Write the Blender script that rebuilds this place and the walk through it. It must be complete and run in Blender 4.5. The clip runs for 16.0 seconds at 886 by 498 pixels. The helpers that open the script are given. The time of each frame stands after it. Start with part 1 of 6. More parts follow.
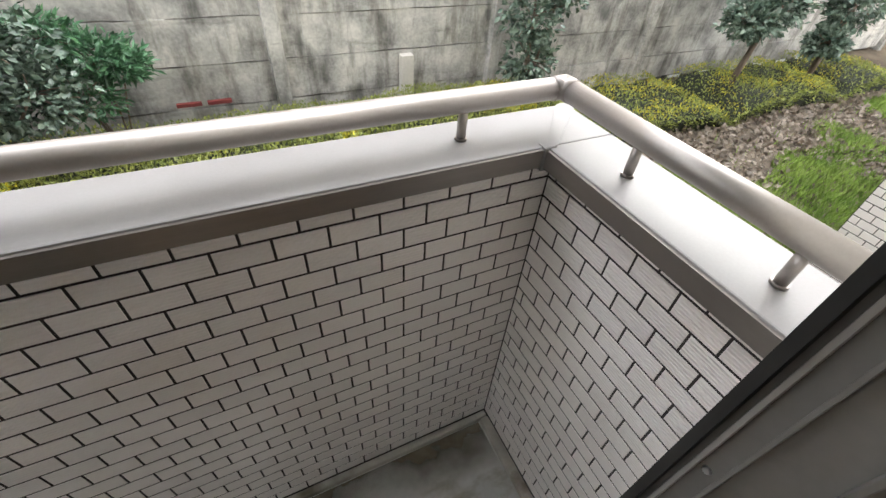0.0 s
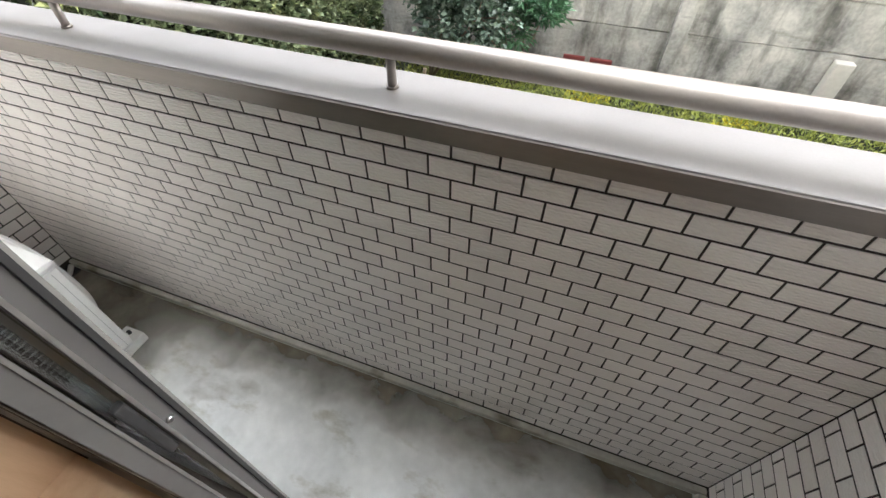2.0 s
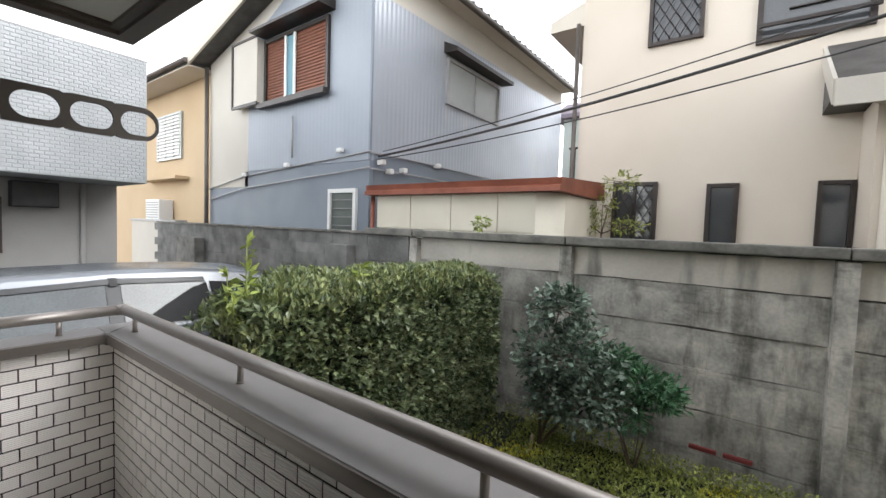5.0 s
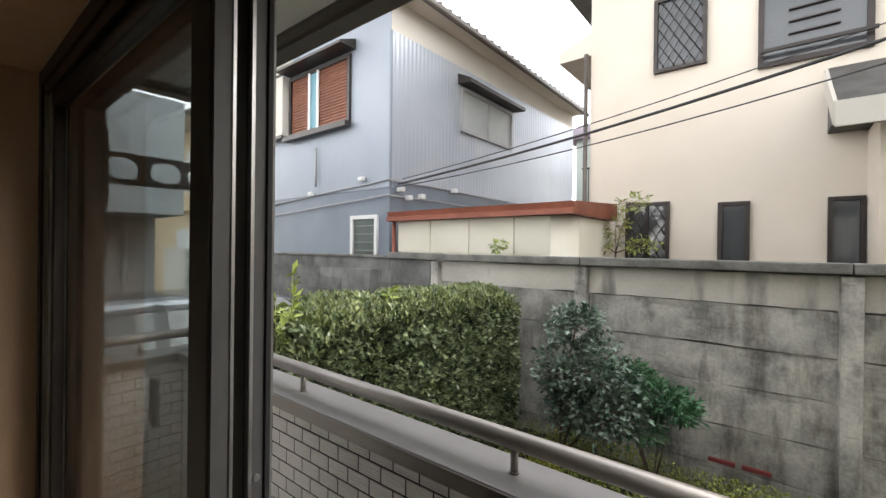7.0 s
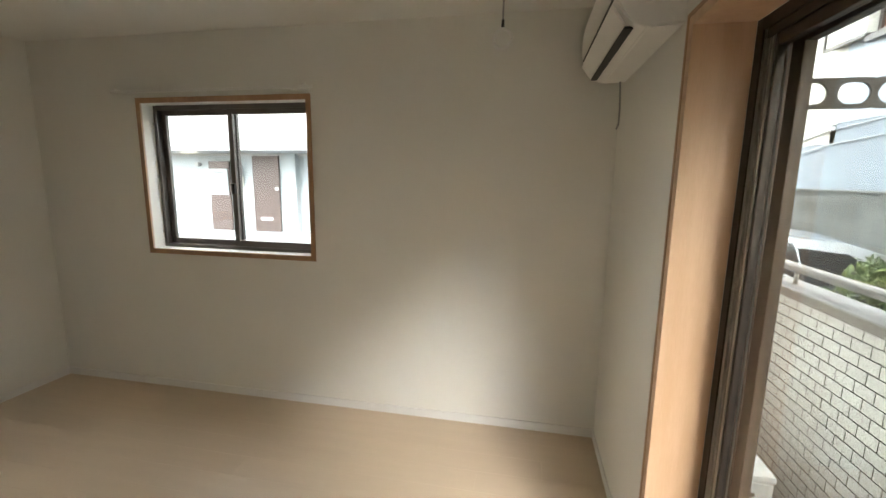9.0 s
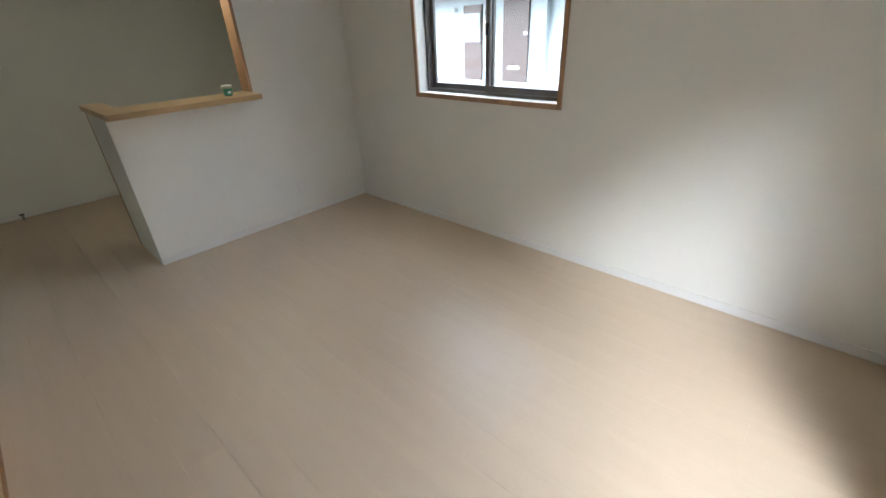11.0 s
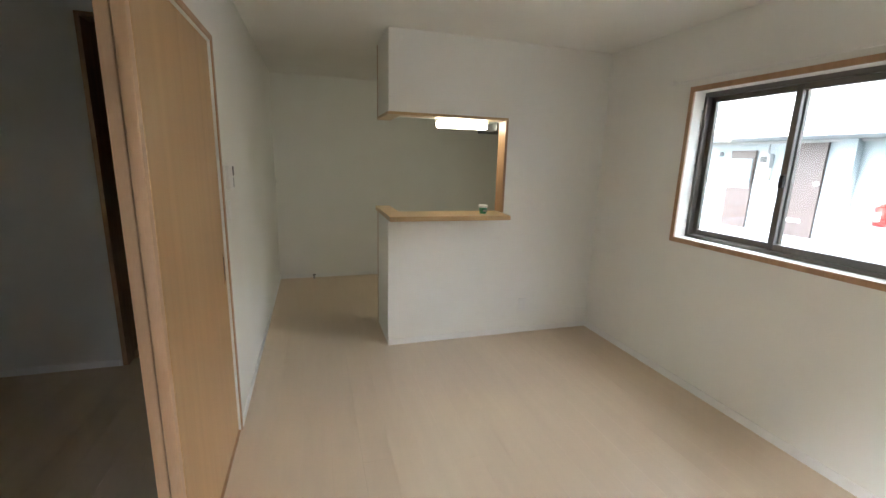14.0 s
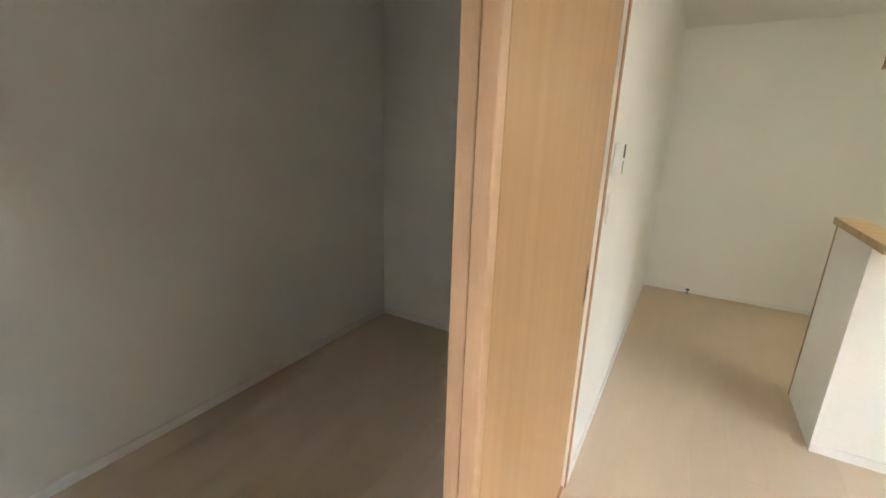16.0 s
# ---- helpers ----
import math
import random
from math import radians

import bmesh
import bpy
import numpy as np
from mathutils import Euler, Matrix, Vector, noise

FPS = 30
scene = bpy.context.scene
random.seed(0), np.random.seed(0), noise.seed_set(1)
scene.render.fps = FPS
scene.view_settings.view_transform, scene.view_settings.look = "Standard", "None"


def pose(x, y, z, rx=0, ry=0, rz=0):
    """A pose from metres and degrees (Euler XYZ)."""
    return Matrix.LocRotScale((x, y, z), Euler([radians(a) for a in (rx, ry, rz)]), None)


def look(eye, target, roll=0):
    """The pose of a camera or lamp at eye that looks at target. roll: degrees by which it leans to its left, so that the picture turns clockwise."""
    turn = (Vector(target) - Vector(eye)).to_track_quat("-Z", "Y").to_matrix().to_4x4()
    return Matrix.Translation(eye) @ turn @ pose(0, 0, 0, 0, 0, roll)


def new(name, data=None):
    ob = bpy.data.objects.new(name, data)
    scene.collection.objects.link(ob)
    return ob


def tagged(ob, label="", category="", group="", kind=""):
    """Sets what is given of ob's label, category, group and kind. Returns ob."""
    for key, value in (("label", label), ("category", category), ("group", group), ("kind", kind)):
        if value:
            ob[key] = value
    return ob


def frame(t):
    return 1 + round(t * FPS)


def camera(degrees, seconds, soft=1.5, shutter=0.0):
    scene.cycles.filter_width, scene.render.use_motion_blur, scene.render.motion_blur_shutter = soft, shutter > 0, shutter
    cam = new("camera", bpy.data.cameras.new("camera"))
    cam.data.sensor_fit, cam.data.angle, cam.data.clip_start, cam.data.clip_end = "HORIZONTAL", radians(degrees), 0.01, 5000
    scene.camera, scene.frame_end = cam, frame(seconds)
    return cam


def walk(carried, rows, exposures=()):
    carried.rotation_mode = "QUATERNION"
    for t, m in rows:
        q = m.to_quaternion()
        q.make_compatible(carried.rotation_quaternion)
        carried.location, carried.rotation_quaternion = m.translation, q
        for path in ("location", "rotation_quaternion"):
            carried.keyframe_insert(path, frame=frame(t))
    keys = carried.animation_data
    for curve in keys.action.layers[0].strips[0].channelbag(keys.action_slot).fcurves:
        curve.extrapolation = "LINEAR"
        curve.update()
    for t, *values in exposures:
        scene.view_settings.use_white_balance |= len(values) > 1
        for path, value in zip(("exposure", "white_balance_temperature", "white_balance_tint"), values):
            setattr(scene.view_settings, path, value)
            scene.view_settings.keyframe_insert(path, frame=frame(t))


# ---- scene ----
cam = camera(93.3, 16.0)
EXPOSURES = [(0, 3.6, 6500, 10), (1.5, 3.95, 6450, 10), (2.5, 3.65, 6400, 10), (3.5, 2.95, 6350, 10), (5, 2.3, 6450, 10), (7.5, 2.7, 6750, 10), (8.0, 3.45, 7500, 10), (8.5, 4.3, 7800, 10), (9, 4.8, 6800, 10), (9.5, 5.05, 5850, 10), (13, 5.08, 5800, 10), (14, 5.6, 6050, 10), (14.5, 6.05, 6100, 10), (15.2, 6.1, 6250, 10), (16, 6.7, 6250, 10)]
PATH = [
    (0, (-0.009, 0.005, 1.43), (0.705, 1.299, 0.082), 5.0),
    (0.5, (-0.049, -0.069, 1.421), (0.35, 1.21, -0.064), 4.4),
    (1, (-0.058, -0.096, 1.402), (0.071, 1.177, -0.135), 3.5),
    (1.5, (-0.088, -0.101, 1.397), (-0.237, 1.184, -0.128), 2.1),
    (2, (-0.137, -0.038, 1.421), (-0.607, 1.231, -0.051), 0.2),
    (2.5, (-0.198, 0.002, 1.403), (-0.944, 1.368, 0.147), 1.6),
    (3, (-0.23, 0.039, 1.421), (-1.216, 1.43, 0.375), 2.3),
    (3.5, (-0.207, 0.046, 1.467), (-1.379, 1.458, 0.671), 2.4),
    (4, (-0.181, 0.039, 1.496), (-1.452, 1.491, 0.97), 2.2),
    (4.5, (-0.156, 0.019, 1.525), (-1.425, 1.539, 1.24), 2.0),
    (5, (-0.132, 0.008, 1.536), (-1.32, 1.614, 1.432), 2.0),
    (5.2, (-0.137, 0.01, 1.548), (-1.276, 1.653, 1.492), 1.9),
    (7.3, (-0.013, -0.246, 1.565), (-1.326, 1.263, 1.589), -0.0),
    (7.5, (-0.021, -0.263, 1.548), (-1.516, 1.066, 1.546), -0.3),
    (7.8, (-0.014, -0.345, 1.547), (-1.747, 0.651, 1.489), -0.6),
    (8, (-0.011, -0.404, 1.543), (-1.858, 0.358, 1.452), -0.4),
    (8.3, (-0.022, -0.498, 1.536), (-1.975, -0.091, 1.392), 0.2),
    (8.5, (-0.008, -0.554, 1.525), (-1.993, -0.389, 1.341), 0.2),
    (8.8, (0.015, -0.629, 1.51), (-1.962, -0.794, 1.258), 0.8),
    (9, (0.029, -0.663, 1.514), (-1.908, -1.038, 1.187), 0.8),
    (9.5, (0.031, -0.67, 1.497), (-1.725, -1.479, 0.984), 0.9),
    (10, (0.022, -0.652, 1.45), (-1.517, -1.715, 0.741), 0.6),
    (10.2, (0.011, -0.69, 1.444), (-1.45, -1.8, 0.647), -0.2),
    (12.3, (0.046, -0.712, 1.508), (-1.128, -2.022, 0.555), -0.9),
    (12.5, (0.06, -0.698, 1.489), (-1.118, -2.061, 0.619), -0.6),
    (13, (0.073, -0.668, 1.494), (-1.054, -2.175, 0.816), 0.0),
    (13.5, (0.041, -0.716, 1.501), (-0.907, -2.402, 0.993), 0.8),
    (14, (0.011, -0.882, 1.503), (-0.571, -2.749, 1.083), 1.7),
    (14.5, (-0.033, -1.055, 1.493), (-0.119, -3.003, 1.047), 3.0),
    (15, (-0.07, -1.229, 1.463), (0.297, -3.131, 0.964), 3.4),
    (15.5, (0.016, -1.413, 1.456), (0.744, -3.198, 0.925), 2.8),
    (16, (0.184, -1.625, 1.461), (1.151, -3.29, 0.92), 1.8),
]
walk(cam, [(t, look(eye, target, roll)) for t, eye, target, roll in PATH], EXPOSURES)

# ---------------------------------------------------------------- light
world = bpy.data.worlds.new("overcast_sky")
scene.world = world
world.use_nodes = True
wn, wl = world.node_tree.nodes, world.node_tree.links
sky = wn.new("ShaderNodeTexSky")
sky.sky_type = 'NISHITA'
sky.sun_disc = False
sky.sun_elevation = radians(33)
sky.sun_rotation = radians(54)
sky.air_density, sky.dust_density, sky.ozone_density = 1.0, 0.5, 1.0
grey = wn.new("ShaderNodeHueSaturation")
grey.inputs["Saturation"].default_value = 0.12
wl.new(sky.outputs[0], grey.inputs["Color"])
wl.new(grey.outputs[0], wn["Background"].inputs["Color"])
wn["Background"].inputs["Strength"].default_value = 0.15

sun_data = bpy.data.lights.new("sun", 'SUN')
sun_data.energy, sun_data.angle, sun_data.color = 0.27, radians(34), (1.0, 0.97, 0.93)
sun = new("sun", sun_data)
sun.matrix_world = look((10.5, 8.3, 8.0), (0, 0, 0))

# ---------------------------------------------------------------- materials
def mat(name, c1, c2=None, scale=6.0, rough=0.6, metal=0.0, bump=0.0, fine=60.0, detail=5.0, stretch=(1, 1, 1), spec=0.5, island=0.0, rand=0.0, stain=None):
    """Two tones mixed by a coarse and a fine noise, with a fine relief."""
    m = bpy.data.materials.new(name)
    m.use_nodes = True
    n, l = m.node_tree.nodes, m.node_tree.links
    p = n["Principled BSDF"]
    p.inputs["Roughness"].default_value = rough
    p.inputs["Metallic"].default_value = metal
    p.inputs["Specular IOR Level"].default_value = spec
    c2 = c2 or c1
    tc = n.new("ShaderNodeNewGeometry")
    mp = n.new("ShaderNodeVectorMath"); mp.operation = 'MULTIPLY'
    mp.inputs[1].default_value = stretch
    l.new(tc.outputs["Position"], mp.inputs[0])
    a = n.new("ShaderNodeTexNoise"); a.inputs["Scale"].default_value = scale; a.inputs["Detail"].default_value = detail
    b = n.new("ShaderNodeTexNoise"); b.inputs["Scale"].default_value = fine; b.inputs["Detail"].default_value = 3
    l.new(mp.outputs[0], a.inputs["Vector"]); l.new(mp.outputs[0], b.inputs["Vector"])
    mx = n.new("ShaderNodeMath"); mx.operation = 'MULTIPLY_ADD'
    mx.inputs[1].default_value = 0.3
    l.new(b.outputs["Fac"], mx.inputs[0])
    sub = n.new("ShaderNodeMath"); sub.operation = 'SUBTRACT'; sub.inputs[1].default_value = 0.15
    l.new(a.outputs["Fac"], sub.inputs[0]); l.new(sub.outputs[0], mx.inputs[2])
    rp = n.new("ShaderNodeValToRGB")
    rp.color_ramp.elements[0].position, rp.color_ramp.elements[1].position = 0.32, 0.68
    rp.color_ramp.elements[0].color, rp.color_ramp.elements[1].color = (*c1, 1), (*c2, 1)
    l.new(mx.outputs[0], rp.inputs["Fac"])
    col = rp.outputs["Color"]
    if stain:
        s = n.new("ShaderNodeTexNoise"); s.inputs["Scale"].default_value = stain[1]; s.inputs["Detail"].default_value = 6
        if len(stain) > 3:
            sv = n.new("ShaderNodeVectorMath"); sv.operation = 'MULTIPLY'; sv.inputs[1].default_value = stain[3]
            l.new(tc.outputs["Position"], sv.inputs[0]); l.new(sv.outputs[0], s.inputs["Vector"])
        else:
            l.new(tc.outputs["Position"], s.inputs["Vector"])
        sr = n.new("ShaderNodeMapRange"); sr.inputs["From Min"].default_value = stain[2]; sr.inputs["From Max"].default_value = stain[2] + 0.16
        l.new(s.outputs["Fac"], sr.inputs["Value"])
        sm = n.new("ShaderNodeMix"); sm.data_type = 'RGBA'
        l.new(sr.outputs[0], sm.inputs["Factor"]); l.new(col, sm.inputs[6]); sm.inputs[7].default_value = (*stain[0], 1)
        col = sm.outputs[2]
    if island or rand:
        src = tc.outputs["Random Per Island"] if island else n.new("ShaderNodeObjectInfo").outputs["Random"]
        hv = n.new("ShaderNodeHueSaturation")
        mr = n.new("ShaderNodeMapRange"); amount = island or rand
        mr.inputs["To Min"].default_value, mr.inputs["To Max"].default_value = 1 - amount, 1 + amount
        l.new(src, mr.inputs["Value"]); l.new(mr.outputs[0], hv.inputs["Value"])
        l.new(col, hv.inputs["Color"]); col = hv.outputs["Color"]
    l.new(col, p.inputs["Base Color"])
    if bump:
        bp = n.new("ShaderNodeBump"); bp.inputs["Strength"].default_value = bump; bp.inputs["Distance"].default_value = 0.01
        l.new(mx.outputs[0], bp.inputs["Height"]); l.new(bp.outputs[0], p.inputs["Normal"])
    return m

def ribbed(m, axis, pitch, strength, distance=0.003):
    """Adds fine straight ribs to a material, one every pitch metres along the axis."""
    n, l = m.node_tree.nodes, m.node_tree.links
    p = n["Principled BSDF"]
    g = n.new("ShaderNodeNewGeometry"); s = n.new("ShaderNodeSeparateXYZ")
    l.new(g.outputs["Position"], s.inputs[0])
    k = n.new("ShaderNodeMath"); k.operation = 'MULTIPLY'; k.inputs[1].default_value = 2 * math.pi / pitch
    w = n.new("ShaderNodeMath"); w.operation = 'SINE'
    l.new(s.outputs[axis], k.inputs[0]); l.new(k.outputs[0], w.inputs[0])
    b = n.new("ShaderNodeBump"); b.inputs["Strength"].default_value = strength; b.inputs["Distance"].default_value = distance
    l.new(w.outputs[0], b.inputs["Height"])
    if p.inputs["Normal"].links:
        l.new(p.inputs["Normal"].links[0].from_socket, b.inputs["Normal"])
    l.new(b.outputs[0], p.inputs["Normal"])
    return m

def streaked(m, scale, stretch, low, tone):
    """Multiplies a material's colour by ragged runs of dirt."""
    n, l = m.node_tree.nodes, m.node_tree.links
    p = n["Principled BSDF"]
    src = p.inputs["Base Color"].links[0].from_socket
    g = n.new("ShaderNodeNewGeometry"); v = n.new("ShaderNodeVectorMath"); v.operation = 'MULTIPLY'
    v.inputs[1].default_value = stretch
    l.new(g.outputs["Position"], v.inputs[0])
    t = n.new("ShaderNodeTexNoise"); t.inputs["Scale"].default_value = scale; t.inputs["Detail"].default_value = 8
    t.inputs["Roughness"].default_value = 0.65
    l.new(v.outputs[0], t.inputs["Vector"])
    k = n.new("ShaderNodeMapRange"); k.inputs["From Min"].default_value, k.inputs["From Max"].default_value = low, low + 0.14
    l.new(t.outputs["Fac"], k.inputs["Value"])
    x = n.new("ShaderNodeMix"); x.data_type = 'RGBA'; x.blend_type = 'MULTIPLY'
    x.inputs[7].default_value = (*tone, 1)
    l.new(k.outputs[0], x.inputs["Factor"]); l.new(src, x.inputs[6])
    l.new(x.outputs[2], p.inputs["Base Color"])
    return m

def leaf_mat(name, c1, c2, rough=0.45):
    m = mat(name, c1, c2, 9.0, rough, island=0.35, fine=30)
    p = m.node_tree.nodes["Principled BSDF"]
    p.inputs["Subsurface Weight"].default_value = 0.0
    return m

M_TILE = ribbed(mat("balcony_tile", (0.76, 0.71, 0.675), (0.82, 0.775, 0.745), 3, 0.4, bump=0.05, rand=0.05), 2, 0.0078, 0.55, 0.0018)
M_TILE_REST = ribbed(mat("balcony_tile_rest", (0.76, 0.71, 0.675), (0.82, 0.775, 0.745), 3, 0.4, bump=0.05, island=0.05), 2, 0.0078, 0.55, 0.0018)
M_GROUT = mat("dark_grout", (0.022, 0.018, 0.016), (0.04, 0.033, 0.03), 20, 0.9, bump=0.2)
M_COPING = mat("bronze_aluminium_coping", (0.20, 0.189, 0.185), (0.235, 0.223, 0.219), 5, 0.52, 0.0, spec=0.4, bump=0.02, fine=200)
M_LIP = mat("bronze_aluminium_lip", (0.20, 0.18, 0.165), (0.25, 0.225, 0.205), 5, 0.38, 0.8, bump=0.02, fine=200, stretch=(0.2, 0.2, 4))
M_RAIL = mat("brushed_rail", (0.30, 0.275, 0.255), (0.36, 0.33, 0.31), 4, 0.42, 0.75, bump=0.02, fine=180)
M_BFLOOR = mat("balcony_mortar", (0.58, 0.59, 0.57), (0.84, 0.85, 0.83), 2.6, 0.24, bump=0.04, fine=25, detail=8, stain=((0.20, 0.18, 0.13), 2.4, 0.57, (1.0, 1.6, 1.0)))
streaked(M_BFLOOR, 1.0, (4, 7, 4), 0.55, (0.66, 0.63, 0.55))
M_MORTAR = mat("mortar_kerb", (0.38, 0.36, 0.31), (0.5, 0.48, 0.43), 8, 0.8, bump=0.2, stain=((0.14, 0.12, 0.08), 6, 0.56))
M_WALLPAPER = mat("white_wallpaper", (0.77, 0.76, 0.715), (0.81, 0.80, 0.755), 1.5, 0.85, bump=0.10, fine=350, spec=0.25)
M_SKIRT = mat("white_skirting", (0.77, 0.76, 0.74), (0.80, 0.79, 0.77), 2, 0.6, bump=0.01)
M_CEIL = mat("white_ceiling_paper", (0.78, 0.77, 0.73), (0.82, 0.81, 0.77), 1.5, 0.9, bump=0.10, fine=300, spec=0.2)
M_PLANK = mat("pale_oak_laminate", (0.615, 0.49, 0.36), (0.64, 0.512, 0.378), 2.5, 0.36, bump=0.003, fine=22, stretch=(7, 0.8, 7), rand=0.006)
M_JOINT = mat("floor_joint", (0.62, 0.495, 0.365), None, 5, 0.8)
M_DOORWOOD = mat("oak_door_veneer", (0.475, 0.285, 0.135), (0.53, 0.325, 0.16), 2.2, 0.38, bump=0.02, fine=26, stretch=(9, 9, 0.35), rand=0.03)
M_TRIM = mat("oak_trim", (0.34, 0.19, 0.095), (0.44, 0.26, 0.14), 4, 0.42, bump=0.02, stretch=(6, 6, 0.6))
M_REVEAL = mat("pale_wood_reveal", (0.56, 0.36, 0.22), (0.64, 0.43, 0.28), 4, 0.42, bump=0.02, stretch=(5, 5, 0.5))
M_COUNTER = mat("oak_counter", (0.44, 0.29, 0.14), (0.53, 0.36, 0.19), 4, 0.35, bump=0.02, stretch=(0.6, 8, 6))
M_SASH = mat("bronze_sash", (0.050, 0.040, 0.034), (0.075, 0.06, 0.05), 5, 0.38, 0.6, bump=0.02)
M_SASHPALE = mat("weathered_bronze_sash", (0.12, 0.108, 0.098), (0.17, 0.155, 0.142), 5, 0.42, 0.4, bump=0.02)
M_LINING = mat("pinkish_wood_lining", (0.50, 0.38, 0.32), (0.56, 0.44, 0.38), 4, 0.42, bump=0.02, stretch=(5, 5, 0.5))
M_SASHLIGHT = mat("satin_aluminium", (0.36, 0.35, 0.34), (0.44, 0.43, 0.42), 5, 0.35, 0.85)
M_JAMB = mat("grey_aluminium_jamb", (0.19, 0.185, 0.175), (0.23, 0.222, 0.21), 5, 0.5, 0.3)
M_EDGE = mat("dark_sash_edge", (0.075, 0.072, 0.07), (0.10, 0.097, 0.095), 6, 0.55, 0.2)
M_RUBBER = mat("black_rubber", (0.012, 0.012, 0.012), (0.02, 0.02, 0.02), 10, 0.7)
M_SCREW = mat("steel_screw", (0.5, 0.5, 0.5), None, 5, 0.3, 1.0)
M_PLASTIC = mat("white_plastic", (0.74, 0.73, 0.70), (0.78, 0.77, 0.74), 2, 0.4, bump=0.01)
M_ACWHITE = mat("outdoor_unit_white", (0.72, 0.72, 0.70), (0.80, 0.80, 0.78), 3, 0.45, bump=0.02, stain=((0.5, 0.48, 0.43), 4, 0.66))
M_BLACK = mat("black_plastic", (0.015, 0.015, 0.016), (0.03, 0.03, 0.03), 6, 0.5)
M_GREYPL = mat("grey_plastic", (0.30, 0.30, 0.30), (0.36, 0.36, 0.36), 6, 0.5)
M_SOFFIT = mat("soffit_board", (0.58, 0.57, 0.54), (0.64, 0.63, 0.60), 2, 0.8, bump=0.05)
M_FASCIA = mat("brown_fascia", (0.10, 0.085, 0.075), (0.14, 0.12, 0.105), 3, 0.5, 0.3)
M_RACK = mat("bronze_drying_arm", (0.045, 0.037, 0.031), (0.06, 0.05, 0.042), 6, 0.5, 0.3)
M_RENDER = mat("exterior_render", (0.52, 0.50, 0.46), (0.58, 0.56, 0.52), 2, 0.9, bump=0.15)
M_CONCRETE = mat("weathered_concrete", (0.21, 0.205, 0.19), (0.56, 0.54, 0.49), 3.4, 0.92, bump=0.6, fine=40, detail=12, rand=0.12, stain=((0.13, 0.128, 0.118), 4.5, 0.57, (1.3, 1.3, 0.8)))
M_CONCTOP = mat("fence_top_panel", (0.44, 0.42, 0.375), (0.60, 0.57, 0.51), 1.8, 0.92, bump=0.3, fine=40, detail=10, stain=((0.10, 0.095, 0.085), 1.6, 0.56, (2, 2, 0.4)))
streaked(M_CONCRETE, 1.0, (7, 7, 1.4), 0.50, (0.55, 0.54, 0.52))
streaked(M_CONCRETE, 1.0, (2.2, 2.2, 9), 0.56, (0.6, 0.6, 0.58))
M_CONCDARK = mat("mossy_concrete", (0.10, 0.10, 0.09), (0.24, 0.23, 0.21), 4, 0.95, bump=0.3, fine=40, detail=8)
M_BLOCK = mat("concrete_block", (0.10, 0.10, 0.096), (0.22, 0.22, 0.208), 3, 0.95, bump=0.3, fine=50, detail=8, rand=0.15)
M_SOIL = mat("garden_soil", (0.075, 0.055, 0.038), (0.17, 0.135, 0.095), 3, 0.95, bump=0.6, fine=30, detail=8)
M_LITTER = mat("dead_leaves", (0.16, 0.12, 0.085), (0.30, 0.26, 0.215), 8, 0.8, island=0.5)
M_GRASS = mat("lawn_grass", (0.13, 0.22, 0.03), (0.26, 0.36, 0.07), 4, 0.7, island=0.35)
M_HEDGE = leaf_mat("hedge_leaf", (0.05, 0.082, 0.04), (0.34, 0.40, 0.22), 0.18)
M_HEDGETOP = leaf_mat("hedge_pale_leaf", (0.15, 0.20, 0.07), (0.34, 0.37, 0.16))
M_OLIVE = leaf_mat("grey_green_leaf", (0.055, 0.095, 0.068), (0.24, 0.31, 0.24), 0.26)
M_NANDINA = leaf_mat("bright_green_leaf", (0.035, 0.11, 0.05), (0.11, 0.24, 0.115))
M_AZALEA = leaf_mat("azalea_leaf", (0.15, 0.19, 0.035), (0.36, 0.39, 0.09))
M_AZYELLOW = leaf_mat("azalea_yellow_leaf", (0.46, 0.40, 0.02), (0.62, 0.54, 0.04))
M_SPROUT = leaf_mat("sprout_leaf", (0.22, 0.30, 0.05), (0.36, 0.42, 0.10))
M_BARK = mat("bark", (0.09, 0.065, 0.045), (0.20, 0.155, 0.115), 12, 0.9, bump=0.6, stretch=(2, 2, 0.5))
# Near-black filler colour: paints the shade between leaves.
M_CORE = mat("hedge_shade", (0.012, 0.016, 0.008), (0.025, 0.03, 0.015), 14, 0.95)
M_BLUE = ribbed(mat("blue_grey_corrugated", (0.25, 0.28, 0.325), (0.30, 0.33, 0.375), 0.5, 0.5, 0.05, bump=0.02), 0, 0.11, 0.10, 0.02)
# Paler than M_BLUE: sky sheen and pale reflections are painted into the colour.
M_BLUE_Y = ribbed(mat("blue_grey_corrugated_sheen", (0.32, 0.35, 0.40), (0.39, 0.42, 0.47), 0.6, 0.36, 0.25, bump=0.02, stain=((0.50, 0.50, 0.46), 0.35, 0.58, (1, 1, 0.6))), 1, 0.11, 0.16, 0.02)
M_BLUEFLAT = mat("blue_grey_paint", (0.165, 0.19, 0.23), (0.205, 0.235, 0.275), 0.9, 0.6, bump=0.06)
M_CREAM = mat("cream_render", (0.64, 0.57, 0.48), (0.71, 0.64, 0.55), 0.7, 0.9, bump=0.12, fine=90)
M_CREAMW = mat("cream_white_render", (0.53, 0.50, 0.445), (0.59, 0.56, 0.50), 0.7, 0.9, bump=0.1, fine=60)
M_ORANGE = mat("apricot_render", (0.50, 0.37, 0.23), (0.56, 0.43, 0.28), 0.6, 0.9, bump=0.1, fine=60)
M_SHED = mat("shed_cream_block", (0.66, 0.62, 0.51), (0.74, 0.70, 0.59), 1.5, 0.8, bump=0.08, rand=0.04)
